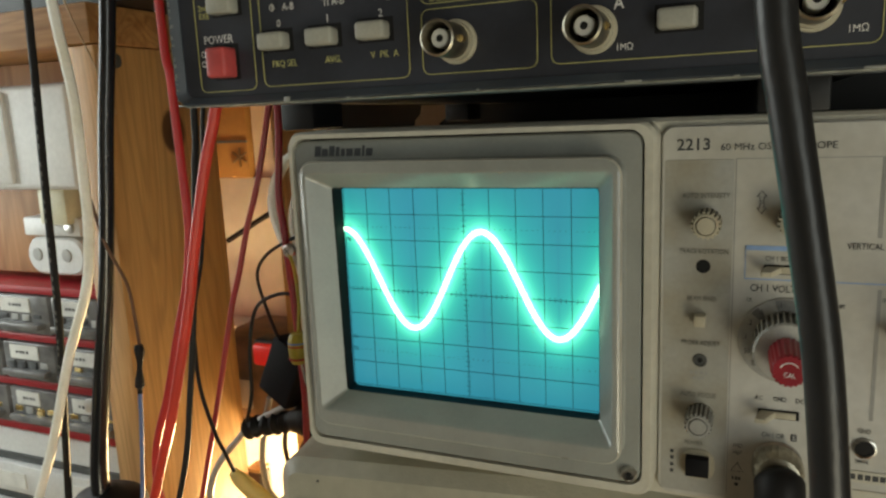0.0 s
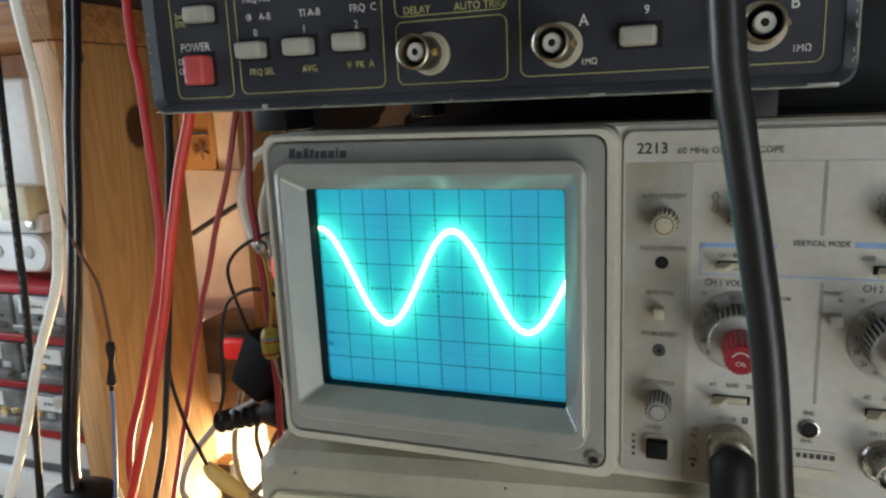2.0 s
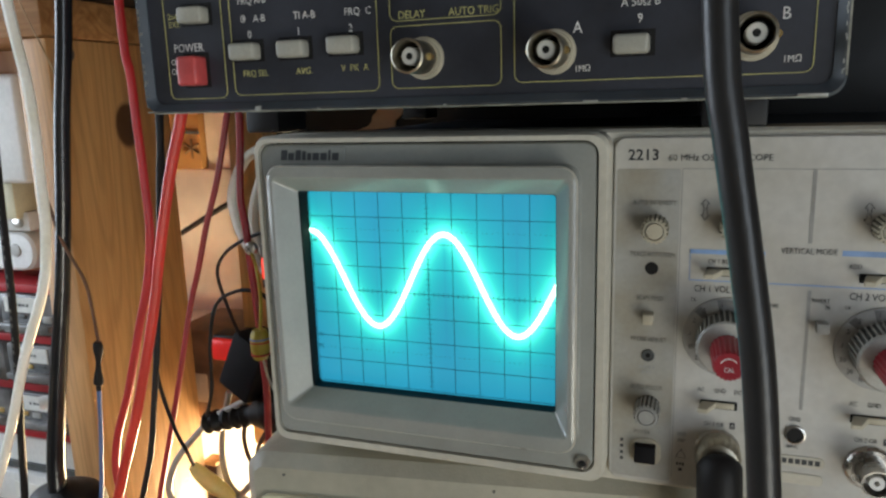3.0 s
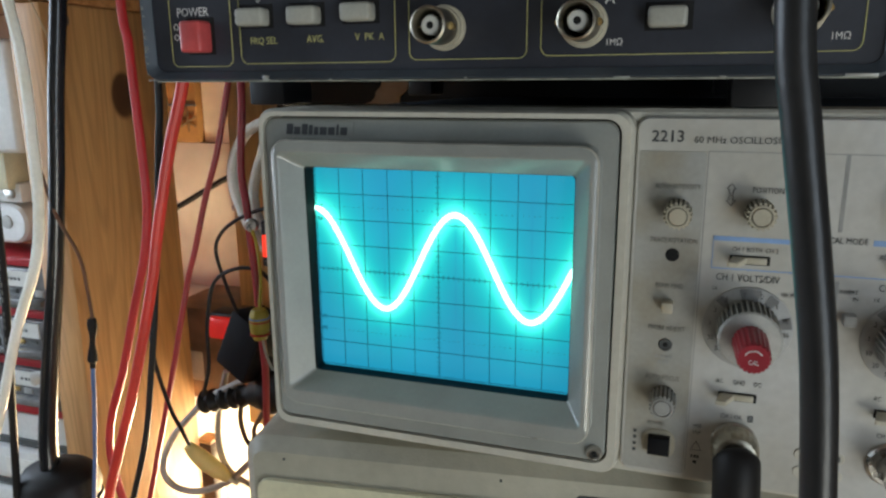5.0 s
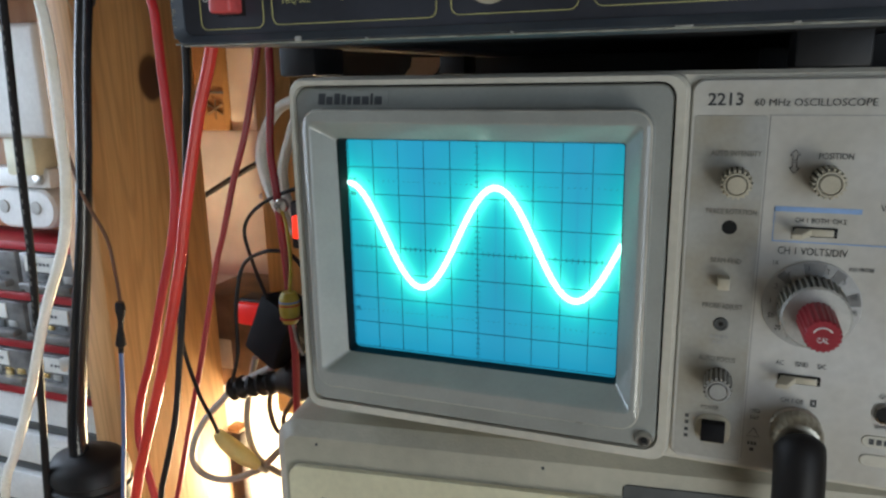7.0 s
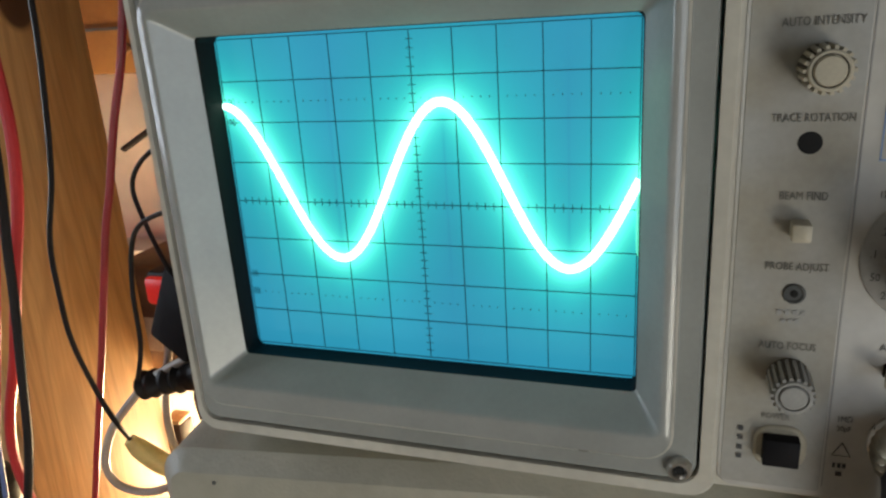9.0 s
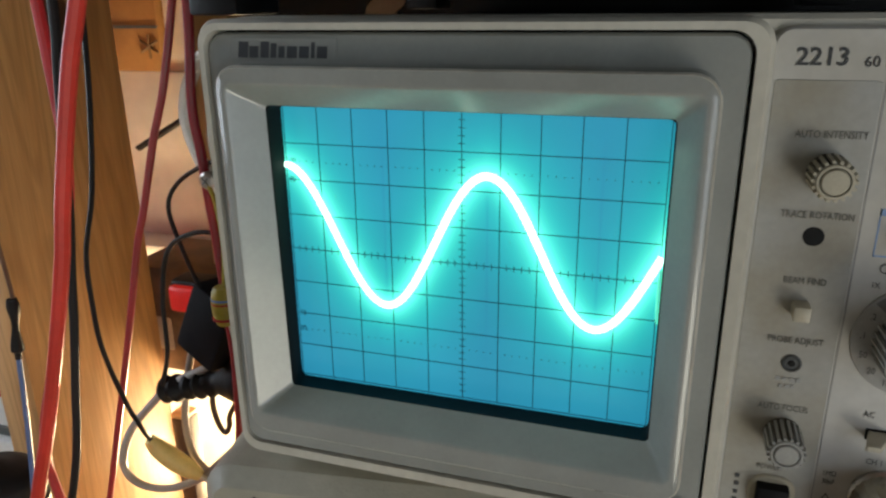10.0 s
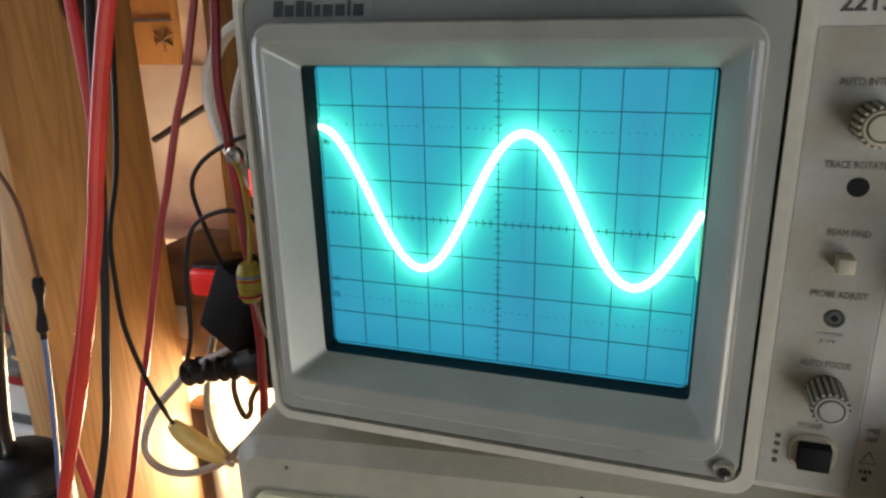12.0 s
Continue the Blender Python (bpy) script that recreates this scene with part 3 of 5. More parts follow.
    for x0, x1, z0, z1 in ((0.0955, 0.1195, 0.0196, 0.0212), (0.1425, 0.2000, 0.0206, 0.0225), (0.0955, 0.2000, 0.0100, 0.0104), (0.0955, 0.0958, 0.0100, 0.0212)):
        part("blue_rule", box(x0, x1, y - 0.0001, y, z0, z1), INK_BLUE, pan, smooth=0)
    lettering("2213", 0.0739, 0.0535, yp, 0.0037, INK, pan, "LEFT", squeeze=1.0, bold=0.02)
    lettering("60 MHz OSCILLOSCOPE", 0.0872, 0.0526, yp, 0.0022, INK, pan, "LEFT", squeeze=1.0)
    ys = y - 0.0004
    for text, x, z, h, q in (("AUTO INTENSITY", 0.0832, 0.0371, 0.0017, 0.76), ("TRACE ROTATION", 0.0830, 0.0187, 0.0017, 0.74), ("BEAM FIND", 0.0826, 0.0027, 0.0017, 0.76),
                             ("PROBE ADJUST", 0.0826, -0.0127, 0.0017, 0.76), ("AUTO FOCUS", 0.0822, -0.0312, 0.0017, 0.76), ("POWER", 0.0812, -0.0489, 0.0015, 0.8)):
        lettering(text, x, z, ys, h, INK_SOFT, pan, squeeze=q)
    bars(pan, 0.0795, 0.0858, -0.0232, ys, 0.0010, LINE_GREY, 4, 7), bars(pan, 0.0805, 0.0845, -0.0252, ys, 0.0010, LINE_GREY, 3, 8)
    for j, z in enumerate((-0.0528, -0.0552, -0.0578, -0.0602)):
        bars(pan, 0.0735, 0.0752, z, ys, 0.0012, INK, 1, 9 + j)
    lettering("POSITION", 0.1110, 0.0368, yp, 0.0019, INK, pan), lettering("VERTICAL MODE", 0.1327, 0.0217, yp, 0.0020, INK, pan)
    lettering("CH 1", 0.1035, 0.0170, yp, 0.0016, INK, pan), lettering("BOTH", 0.1085, 0.0170, yp, 0.0016, INK, pan), lettering("CH 2", 0.1138, 0.0170, yp, 0.0016, INK, pan)
    lettering("CH 1 VOLTS/DIV", 0.0973, 0.0072, yp, 0.0024, INK, pan, "LEFT"), lettering("CH 2 VOLTS/DIV", 0.1455, 0.0072, yp, 0.0024, INK, pan, "LEFT")
    for dx in (0.0, 0.0482):
        lettering("AC", 0.1013 + dx, -0.0300, yp, 0.0016, INK, pan), lettering("GND", 0.1076 + dx, -0.0300, yp, 0.0016, INK, pan), lettering("DC", 0.1135 + dx, -0.0300, yp, 0.0016, INK, pan)
        lettering("CH %d OR" % (1 if dx == 0 else 2), 0.1025 + dx, -0.0428, yp, 0.0016, INK, pan, "LEFT")
        tile = part("letter_tile", box(0.1113 + dx, 0.1131 + dx, yp, y, -0.0440, -0.0416), INK, pan, smooth=0)
        lettering("X" if dx == 0 else "Y", 0.1122 + dx, -0.0428, yp - 0.0001, 0.0013, WHITE, tile)
        lettering("1X", 0.0972 + dx, 0.0032, yp, 0.0014, INK, pan), lettering("10X PROBE", 0.1212 + dx, 0.0025, yp, 0.0013, INK, pan, squeeze=0.75)
    lettering("ADD", 0.1466, 0.0172, yp, 0.0016, INK, pan), lettering("INVERT", 0.1373, 0.0051, yp, 0.0015, INK, pan), lettering("IN", 0.1395, 0.0030, yp, 0.0013, INK, pan)
    lettering("GND", 0.1322, -0.0377, yp, 0.0015, INK, pan), lettering("SERIAL", 0.1320, -0.0480, yp, 0.0012, INK, pan)
    lettering("1M\u03a9", 0.0952, -0.0480, yp, 0.0014, INK, pan), lettering("30pF", 0.0952, -0.0504, yp, 0.0013, INK, pan)
    bars(pan, 0.0938, 0.0968, -0.0598, yp, 0.0012, INK, 3, 21), bars(pan, 0.0946, 0.0962, -0.0620, yp, 0.0012, INK, 1, 22)
    tri = [(0.0953 + 0.0022 * math.cos(radians(a)), -0.0562 + 0.0022 * math.sin(radians(a))) for a in (90, 210, 330)]
    part("warning_triangle", tube([(x, yp, z) for x, z in tri + tri[:1]], 0.00012, 4, 1), INK, pan, smooth=0)
    for x, z in ((0.0999, 0.0351), (0.1491, 0.0347)):
        bm = bmesh.new()
        for d in (1, -1):
            pts = [(x - 0.0014, z + d * 0.0018), (x, z + d * 0.0036), (x + 0.0014, z + d * 0.0018), (x + 0.0006, z + d * 0.0018), (x + 0.0006, z + d * 0.0003), (x - 0.0006, z + d * 0.0003), (x - 0.0006, z + d * 0.0018), (x - 0.0014, z + d * 0.0018)]
            tube([(a, yp, b) for a, b in pts], 0.00012, 4, 1, bm=bm)
        part("arrow_print", bm, INK, pan, smooth=0)

    def ridges(x, z, r0, r1, y0, y1, count, wide=0.5):
        """Raised ribs round a knob, as one mesh."""
        bm, half = bmesh.new(), math.pi * wide / count
        for i in range(count):
            t = 2 * math.pi * i / count
            foot = [(x + r * math.cos(t + q), z + r * math.sin(t + q)) for r, q in ((r0, -half * 1.2), (r1, -half * 0.8), (r1, half * 0.8), (r0, half * 1.2))]
            tip = [(x + (px - x) * 0.965, z + (pz - z) * 0.965) for px, pz in foot]
            loft([(foot, y0), (tip, y1)], bm=bm)
        return bm

    def small_knob(x, z, material, high=0.0085, r=0.0043):
        kb = part("small_knob", turned(x, z, [(r + 0.0003, y - 0.0002), (r * 0.93, y - 0.0012), (r * 0.86, y - high + 0.0006), (r * 0.80, y - high)], 36), KNOB_CORE, s, "fluted ivory knob with dark grooves")
        part("knob_ribs", ridges(x, z, r * 0.80, r + 0.0004, y - 0.0010, y - high - 0.0002, 18, 0.55), material, kb, smooth=0)
        part("knob_rim", turned(x, z, [(r * 0.90, y - high + 0.0004), (r * 0.90, y - high - 0.0004), (r * 0.84, y - high - 0.0007), (r * 0.74, y - high - 0.0007), (r * 0.73, y - high)], 36, cap=False), material, kb)
        part("knob_cap", turned(x, z, [(r * 0.67, y - high + 0.0002), (r * 0.66, y - high - 0.0006), (r * 0.60, y - high - 0.0009)], 28), KNOB if material is KNOB else KNOB_GREY, kb)

    small_knob(0.0838, 0.0285, KNOB), small_knob(0.0830, -0.0386, KNOB_GREY, 0.0095, 0.0042)
    small_knob(0.1090, 0.0296, KNOB), small_knob(0.1545, 0.0305, KNOB)
    part("trim_hole", turned(0.0829, 0.0137, [(0.0023, y), (0.0023, y - 0.0003), (0.0019, y - 0.00035)], 24), HOLE, s, "black trimmer hole")
    part("probe_terminal", turned(0.0826, -0.0188, [(0.0023, y), (0.0023, y - 0.0005), (0.0019, y - 0.0007), (0.0015, y - 0.0004), (0.0010, y - 0.0004)], 24), FLUTE, s, "dark probe adjust terminal")
    part("terminal_pin", turned(0.0826, -0.0188, [(0.0009, y), (0.0008, y - 0.0006), (0.0004, y - 0.0007)], 14), HOLE, s)
    part("beam_button", box(0.0805, 0.0842, y - 0.0050, y, -0.0060, -0.0022, 0.0004), KNOB, s, "ivory beam find button")
    part("invert_button", box(0.1362, 0.1399, y - 0.0045, y, -0.0052, -0.0015, 0.0004), KNOB_GREY, s, "grey invert button")
    pw = part("power_surround", plate(0.0770, 0.0882, -0.0620, -0.0512, 0.004, y, y - 0.0010, 0.0004), KNOB, s, "cream power switch surround")
    part("power_button", box(0.0788, 0.0864, y - 0.0042, y, -0.0598, -0.0530, 0.0004), BUTTON, pw, "black power button")

    def slide(x0, x1, z, at):
        sl = part("slide_switch", plate(x0, x1, z - 0.0015, z + 0.0015, 0.0003, y, y - 0.0005, 0.0001), HOLE, s, "slide switch in a black slot")
        part("slider", box(x0 + 0.0045, x1 - 0.0010, y - 0.0012, y, z - 0.0011, z + 0.0011, 0.0002), KNOB, sl)
        part("slider_tab", loft([(rounded(at + 0.0012, at + 0.0062, z - 0.0011, z + 0.0011, 0.0003), y - 0.0005), (rounded(at - 0.0004, at + 0.0032, z - 0.0012, z + 0.0006, 0.0005), y - 0.0062), (rounded(at, at + 0.0028, z - 0.0009, z + 0.0003, 0.0004), y - 0.0066)]), KNOB, sl)

    slide(0.1012, 0.1135, 0.0135, 0.1005), slide(0.1012, 0.1135, -0.0352, 0.1005), slide(0.1490, 0.1612, -0.0352, 0.1485), slide(0.1480, 0.1600, 0.0135, 0.1485)

    def range_dial(x, z):
        d = part("range_dial", turned(x, z, [(0.0142, y), (0.0142, y - 0.0006), (0.0137, y - 0.0009)], 56), DIAL, s, "grey range dial with a fluted knob")
        for a0, a1 in ((48, 62), (76, 104), (128, 140), (4, 22)):
            arc = [(x + r * math.cos(radians(a0 + (a1 - a0) * i / 8)), z + r * math.sin(radians(a0 + (a1 - a0) * i / 8))) for r, s_ in ((0.0137, 1), (0.0092, -1)) for i in (range(9) if s_ > 0 else range(8, -1, -1))]
            part("dial_window", loft([(arc, y - 0.0009), (arc, y - 0.0011)]), DIAL_DARK, d, smooth=0)
        for a, t in ((128, ".5"), (98, "1"), (72, "2"), (45, "5"), (18, "10"), (-6, "20"), (-32, "50"), (152, ".2"), (176, ".1"), (200, "50"), (222, "20"), (243, "10")):
            lettering(t, x + 0.0120 * math.cos(radians(a)), z + 0.0120 * math.sin(radians(a)), y - 0.0013, 0.0017, INK, d, name="dial_figure")
        kb = part("fluted_knob", turned(x, z, [(0.0092, y - 0.0009), (0.0089, y - 0.0122), (0.0082, y - 0.0130)], 48), FLUTE, d, "fluted knob with dark grooves and grey ribs")
        tagged(part("knob_rib", ridges(x, z, 0.0084, 0.0101, y - 0.0010, y - 0.0128, 34, 0.36), RIB, d, "pale grey ribs", smooth=0))
        part("knob_face", turned(x, z, [(0.0096, y - 0.0122), (0.0099, y - 0.0130), (0.0098, y - 0.0136), (0.0092, y - 0.0141), (0.0066, y - 0.0143)], 136, 34, 0.0002), FACE, d)
        rk = part("calibration_knob", turned(x, z, [(0.0055, y - 0.0130), (0.0050, y - 0.0290), (0.0045, y - 0.0296)], 84, 21, 0.0003), RED_KNOB, d, "red fluted calibration knob")
        lettering("CAL", x, z - 0.0012, y - 0.0298, 0.0015, WHITE, d, bold=0.0)
        arc = [(x + 0.0027 * math.cos(radians(a)), y - 0.0297, z - 0.0002 + 0.0027 * math.sin(radians(a))) for a in range(35, 156, 15)]
        part("turn_mark", tube(arc, 0.00022, 5, 2), WHITE, d, smooth=0)

    range_dial(0.1084, -0.0098), range_dial(0.1563, -0.0102)

    def bnc(x, z, plugged):
        b = part("input_socket", turned(x, z, [(0.0078, y), (0.0078, y - 0.0010), (0.0070, y - 0.0018), (0.0064, y - 0.0018)], 36), STEEL, s, "nickel coaxial input socket")
        if not plugged:
            part("barrel", turned(x, z, [(0.0048, y - 0.0015), (0.0048, y - 0.0120), (0.0042, y - 0.0120), (0.0040, y - 0.004)], 32), STEEL, b)
            part("insulator", turned(x, z, [(0.0024, y - 0.0050), (0.0024, y - 0.0110), (0.0009, y - 0.0110), (0.0009, y - 0.006)], 24), WHITE, b)
            for q in (1, -1):
                part("lug", turned(x + q * 0.0050, z, [(0.0010, y - 0.0085), (0.0009, y - 0.0100)], 12), STEEL, b)

    bnc(0.1077, -0.0525, True), bnc(0.1562, -0.0525, False)
    part("ground_jack", loft([(circle(0.1326, -0.0433, r), yy) for r, yy in ((0.0033, y), (0.0033, y - 0.0010), (0.0028, y - 0.0012), (0.0024, y - 0.0004), (0.0023, y + 0.0001))]), STEEL, s, "plated ground jack")
    part("jack_hole", turned(0.1326, -0.0433, [(0.0024, y), (0.0024, y - 0.0005), (0.002, y - 0.00052)], 24), HOLE, s)
    for j, z in enumerate((-0.0532, -0.0598)):
        pl = part("serial_plate", plate(0.1270, 0.1425, z - 0.0020, z + 0.0020, 0.0019, y, y - 0.0004, 0.0002), CREAM, pan, "beige pill-shaped serial plate")
        if j == 0:
            bars(pl, 0.1290, 0.1415, z, y - 0.00045, 0.0019, INK, 6, 5)


oscilloscope()


def probe_plug():
    p = thing("coaxial_plug", (0.1077, -0.02, ZC - 0.07), "coaxial plug with a black rubber boot on the input socket", "plug")
    y = 0.004
    part("coupling_sleeve", turned(0.1077, -0.0525, [(0.0068, y - 0.0018), (0.0079, y - 0.0026), (0.0080, y - 0.0060), (0.0076, y - 0.0085), (0.0066, y - 0.0100), (0.0050, y - 0.0106)], 48, 24, 0.0003), NICKEL, p, "knurled tarnished coupling sleeve")
    path = [(0.1077, y - 0.0095, -0.0515), (0.1080, y - 0.0125, -0.0540), (0.1083, y - 0.0140, -0.0600), (0.1086, y - 0.0145, -0.0680), (0.1087, y - 0.0148, -0.0780), (0.1086, y - 0.0150, -0.0900)]
    part("boot", tube(path, 0.0076, 22, 8, radii=lambda t: min(1.0, 0.55 + 3.2 * t) if t < 0.75 else 1.0 - 0.35 * (t - 0.75) / 0.25), CABLE_MATT, p, "black rubber boot")
    part("lead", tube([(0.1086, y - 0.0150, -0.088), (0.1080, y - 0.022, -0.13), (0.11, y - 0.05, -0.22), (0.13, -0.09, -0.40), (0.16, -0.2, -0.685)], 0.0026, 10, 8), CABLE_MATT, p)


probe_plug()


# ------------------------------------------------------------------ frequency counter on top


def counter():
    c = thing("frequency_counter", (0.024, 0.05, ZC + 0.0625), "dark grey bench frequency counter with scuffed edges, standing on the oscilloscope", "frequency counter")
    x0, x1, z0, z1, y = -0.0803, 0.1300, 0.0728, 0.1620, -0.050
    part("case", box(x0 + 0.002, x1 - 0.002, -0.036, 0.235, z0 + 0.001, z1 - 0.001, 0.002), BLACK, c, "black case")
    o, r = rounded(x0, x1, z0, z1, 0.0045), rounded(x0 + 0.0008, x1 - 0.0008, z0 + 0.0008, z1 - 0.0008, 0.004)
    i = rounded(x0 + 0.0030, x1 - 0.0030, z0 + 0.0030, z1 - 0.0034, 0.003)
    part("front_frame", loft([(o, -0.030), (o, y - 0.0012), (r, y - 0.0030), (i, y - 0.0004), (i, y + 0.002)], cap_first=False, cap_last=False), COUNTER_FRAME, c, "slate grey front frame with chipped edges")
    pan = part("front_panel", plate(x0 + 0.0028, x1 - 0.0028, z0 + 0.0028, z1 - 0.0032, 0.003, y + 0.003, y, 0.0001), COUNTER_PANEL, c, "charcoal front panel")
    rnd = random.Random(5)
    for xc, w, h in ((-0.0372, 0.0020, 0.0012), (0.0660, 0.0042, 0.0003), (0.1190, 0.0070, 0.0005), (0.0915, 0.0016, 0.0002), (0.0260, 0.0008, 0.0004), (-0.0150, 0.0006, 0.0003), (-0.0790, 0.0030, 0.0002)):
        part("paint_chip", box(xc, xc + w, y - 0.0031, y - 0.0020, z0 + 0.0003, z0 + 0.0005 + h, 0.0002), CHIP, c, "bare metal chip")
    for side, lo, hi, n in ((x0, z0 + 0.002, z0 + 0.040, 26), (x1, z0 + 0.004, z0 + 0.030, 12)):
        for _ in range(n):
            zc, h = rnd.uniform(lo, hi), rnd.uniform(0.0002, 0.0012)
            xa = side + (0.0010 if side < 0 else -0.0014) + rnd.uniform(-0.0001, 0.0003)
            part("paint_chip", box(xa, xa + rnd.uniform(0.0001, 0.0004), y - 0.0029, y - 0.0015, zc, zc + h), CHIP, c, smooth=0)
    part("worn_side", box(x1 - 0.0011, x1 - 0.0002, y - 0.0028, y - 0.0010, z0 + 0.005, z1 - 0.005, 0.0002), WORN_LIT, c, "paint worn to bare metal")
    # pale strip painted where the lower bevel catches light
    part("worn_edge", box(x0 + 0.004, x1 - 0.004, y - 0.0024, y - 0.0008, z0 - 0.00015, z0 + 0.00035, 0.0001), WORN_LIT, c, "pale line painted on for the lit lower bevel")
    yp = y - 0.0002
    for a, b, lo, hi in ((-0.0712, -0.0489, 0.0773, 0.1400), (-0.0460, 0.0050, 0.0779, 0.1400), (0.0090, 0.0428, 0.0783, 0.0963), (0.0090, 0.0428, 0.0976, 0.1400), (0.0464, 0.1226, 0.0788, 0.1400)):
        part("yellow_outline", ring_plate(a, b, lo, hi, 0.0024, 0.00022, y + 0.0001, yp), YELLOW_INK, pan, smooth=0)
    for text, x, z, h, m in (("POWER", -0.0625, 0.0936, 0.0026, WHITE), ("ON", -0.0679, 0.0893, 0.0020, WHITE), ("OFF", -0.0677, 0.0862, 0.0020, WHITE), ("2nd", -0.0678, 0.1037, 0.0019, YELLOW_INK),
                             ("EXE", -0.0673, 0.1012, 0.0019, YELLOW_INK), ("0", -0.0390, 0.0966, 0.0023, WHITE), ("1", -0.0215, 0.0966, 0.0023, WHITE), ("2", -0.0037, 0.0966, 0.0023, WHITE), ("9", 0.0805, 0.0943, 0.0023, WHITE),
                             ("FRQ SEL", -0.0378, 0.0846, 0.0020, YELLOW_INK), ("AVG.", -0.0203, 0.0847, 0.0020, YELLOW_INK), ("V  PK  A", -0.0030, 0.0850, 0.0020, YELLOW_INK),
                             ("A", 0.0641, 0.0928, 0.0030, WHITE), ("B", 0.1157, 0.0933, 0.0030, WHITE), ("1M\u03a9", 0.0655, 0.0820, 0.0017, WHITE), ("1M\u03a9", 0.1176, 0.0823, 0.0017, WHITE),
                             ("\u03a6   A-B", -0.0375, 0.1013, 0.0022, WHITE), ("TI A-B", -0.0192, 0.1013, 0.0022, WHITE), ("FRQ  C", -0.0012, 0.1013, 0.0022, WHITE), ("FRQ A/B", -0.0375, 0.1068, 0.0022, WHITE),
                             ("A 50\u03a9 B", 0.0805, 0.0985, 0.0022, WHITE), ("DELAY", 0.0160, 0.0992, 0.0022, YELLOW_INK), ("AUTO TRIG", 0.0348, 0.0992, 0.0022, YELLOW_INK)):
        lettering(text, x, z, yp, h, m, pan, name="legend", bold=0.0, squeeze=0.9)

    def key(x, z, w, h, material, deep, label):
        part("key_slot", box(x - w / 2 - 0.0009, x + w / 2 + 0.0013, y - 0.0001, y + 0.002, z - h / 2 - 0.0006, z + h / 2 + 0.0012), HOLE, pan, smooth=0)
        part("key", box(x - w / 2, x + w / 2, y - deep, y + 0.001, z - h / 2, z + h / 2, 0.0011, 3), material, c, label)

    for x, z in ((-0.0402, 0.0914), (-0.0230, 0.0914), (-0.0058, 0.0918), (0.0785, 0.0878), (-0.0585, 0.1036), (-0.0402, 0.1190), (-0.0230, 0.1190), (-0.0058, 0.1190)):
        key(x, z, 0.0094, 0.0051, KEY, 0.0045, "beige push key")
    key(-0.0601, 0.0862, 0.0076, 0.0093, RED_KEY, 0.0060, "red power key")
    for x in (0.0196, 0.0577, 0.1082):
        z = 0.0868 if x < 0.1 else 0.0882
        b = part("input_socket", turned(x, z, [(0.0061, y), (0.0061, y - 0.0008), (0.0057, y - 0.0012), (0.0054, y - 0.0012), (0.0052, y - 0.0030)], 36), KNOB, c, "coaxial input socket with a cream washer")
        part("barrel", turned(x, z, [(0.0048, y - 0.0010), (0.0048, y - 0.0142), (0.0043, y - 0.0146), (0.0041, y - 0.0142), (0.0039, y - 0.0030)], 36), NICKEL, b)
        part("insulator", turned(x, z, [(0.0025, y - 0.0030), (0.0025, y - 0.0120), (0.0022, y - 0.0124), (0.0010, y - 0.0124), (0.0009, y - 0.006)], 24), LABEL, b, "white insulator")
        part("contact", turned(x, z, [(0.0010, y - 0.0050), (0.0010, y - 0.0122)], 14), HOLE, b)
        part("well", turned(x, z, [(0.0040, y - 0.0008), (0.0040, y - 0.0032)], 24), HOLE, b)
        for q in (1, -1):
            part("lug", turned(x + q * 0.0049, z - 0.0002, [(0.0010, y - 0.0080), (0.0010, y - 0.0102)], 10), BRASS, b)
    for xa, xb, ya in ((0.0973, 0.1180, 0.0065), (-0.0870 + 0.002, -0.0690, 0.012)):
        for yb in (ya, 0.19):
            part("foot", box(xa, xb, yb, yb + 0.024, 0.0633, z0 + 0.002, 0.0012), BLACK, c, "black moulded foot")
    c.location.z -= 0.0006


counter()

# ------------------------------------------------------------------ the instrument below


def lower_instrument():
    """An older beige oscilloscope, turned a little against the upper one."""
    a = 7.3
    turn = Matrix.Translation((-0.0830, -0.0145, 0)) @ Matrix.Rotation(radians(a), 4, "Z")

    def placed(bm):
        bm.transform(turn)
        return bm

    s = thing("lower_oscilloscope", (0.08, 0.15, ZC - 0.222), "old beige oscilloscope under the upper one, front mostly hidden", "oscilloscope")
    part("case", placed(box(0.002, 0.318, 0.02, 0.38, -0.2180, -0.0735, 0.004)), OLD_BEIGE, s, "beige case")
    part("front_frame", placed(plate(0.0, 0.320, -0.2195, -0.0722, 0.010, 0.03, 0.0, 0.0050)), OLD_BEIGE, s, "beige moulded front frame")
    part("screen_rim", placed(ring_plate(0.0075, 0.150, -0.205, -0.0890, 0.005, 0.0130, 0.001, -0.0026)), RIM, s, "cream raised screen rim")
    part("screen_lip", placed(ring_plate(0.0200, 0.1375, -0.193, -0.0950, 0.002, 0.0014, 0.001, -0.0020)), FLUTE, s)
    part("screen", placed(plate(0.0205, 0.137, -0.1925, -0.0955, 0.002, 0.001, -0.0008, 0.0001)), LCD, s, "unlit lilac-grey screen")
    part("badge", placed(plate(0.1380, 0.2150, -0.0935, -0.0830, 0.002, 0.001, -0.0006, 0.0002)), FLUTE, s, "dark grey name badge")
    for x in (0.0190, 0.1090, 0.2):
        part("rivet", placed(turned(x, -0.0800, [(0.0006, 0.0), (0.0006, -0.0003), (0.0004, -0.0005)], 12)), FLUTE, s)
    for x in (0.02, 0.28):
        for y in (0.03, 0.33):
            part("foot", placed(box(x, x + 0.02, y, y + 0.02, -0.2225, -0.2175, 0.001)), BLACK, s)


lower_instrument()

# ------------------------------------------------------------------ timber and what hangs on it


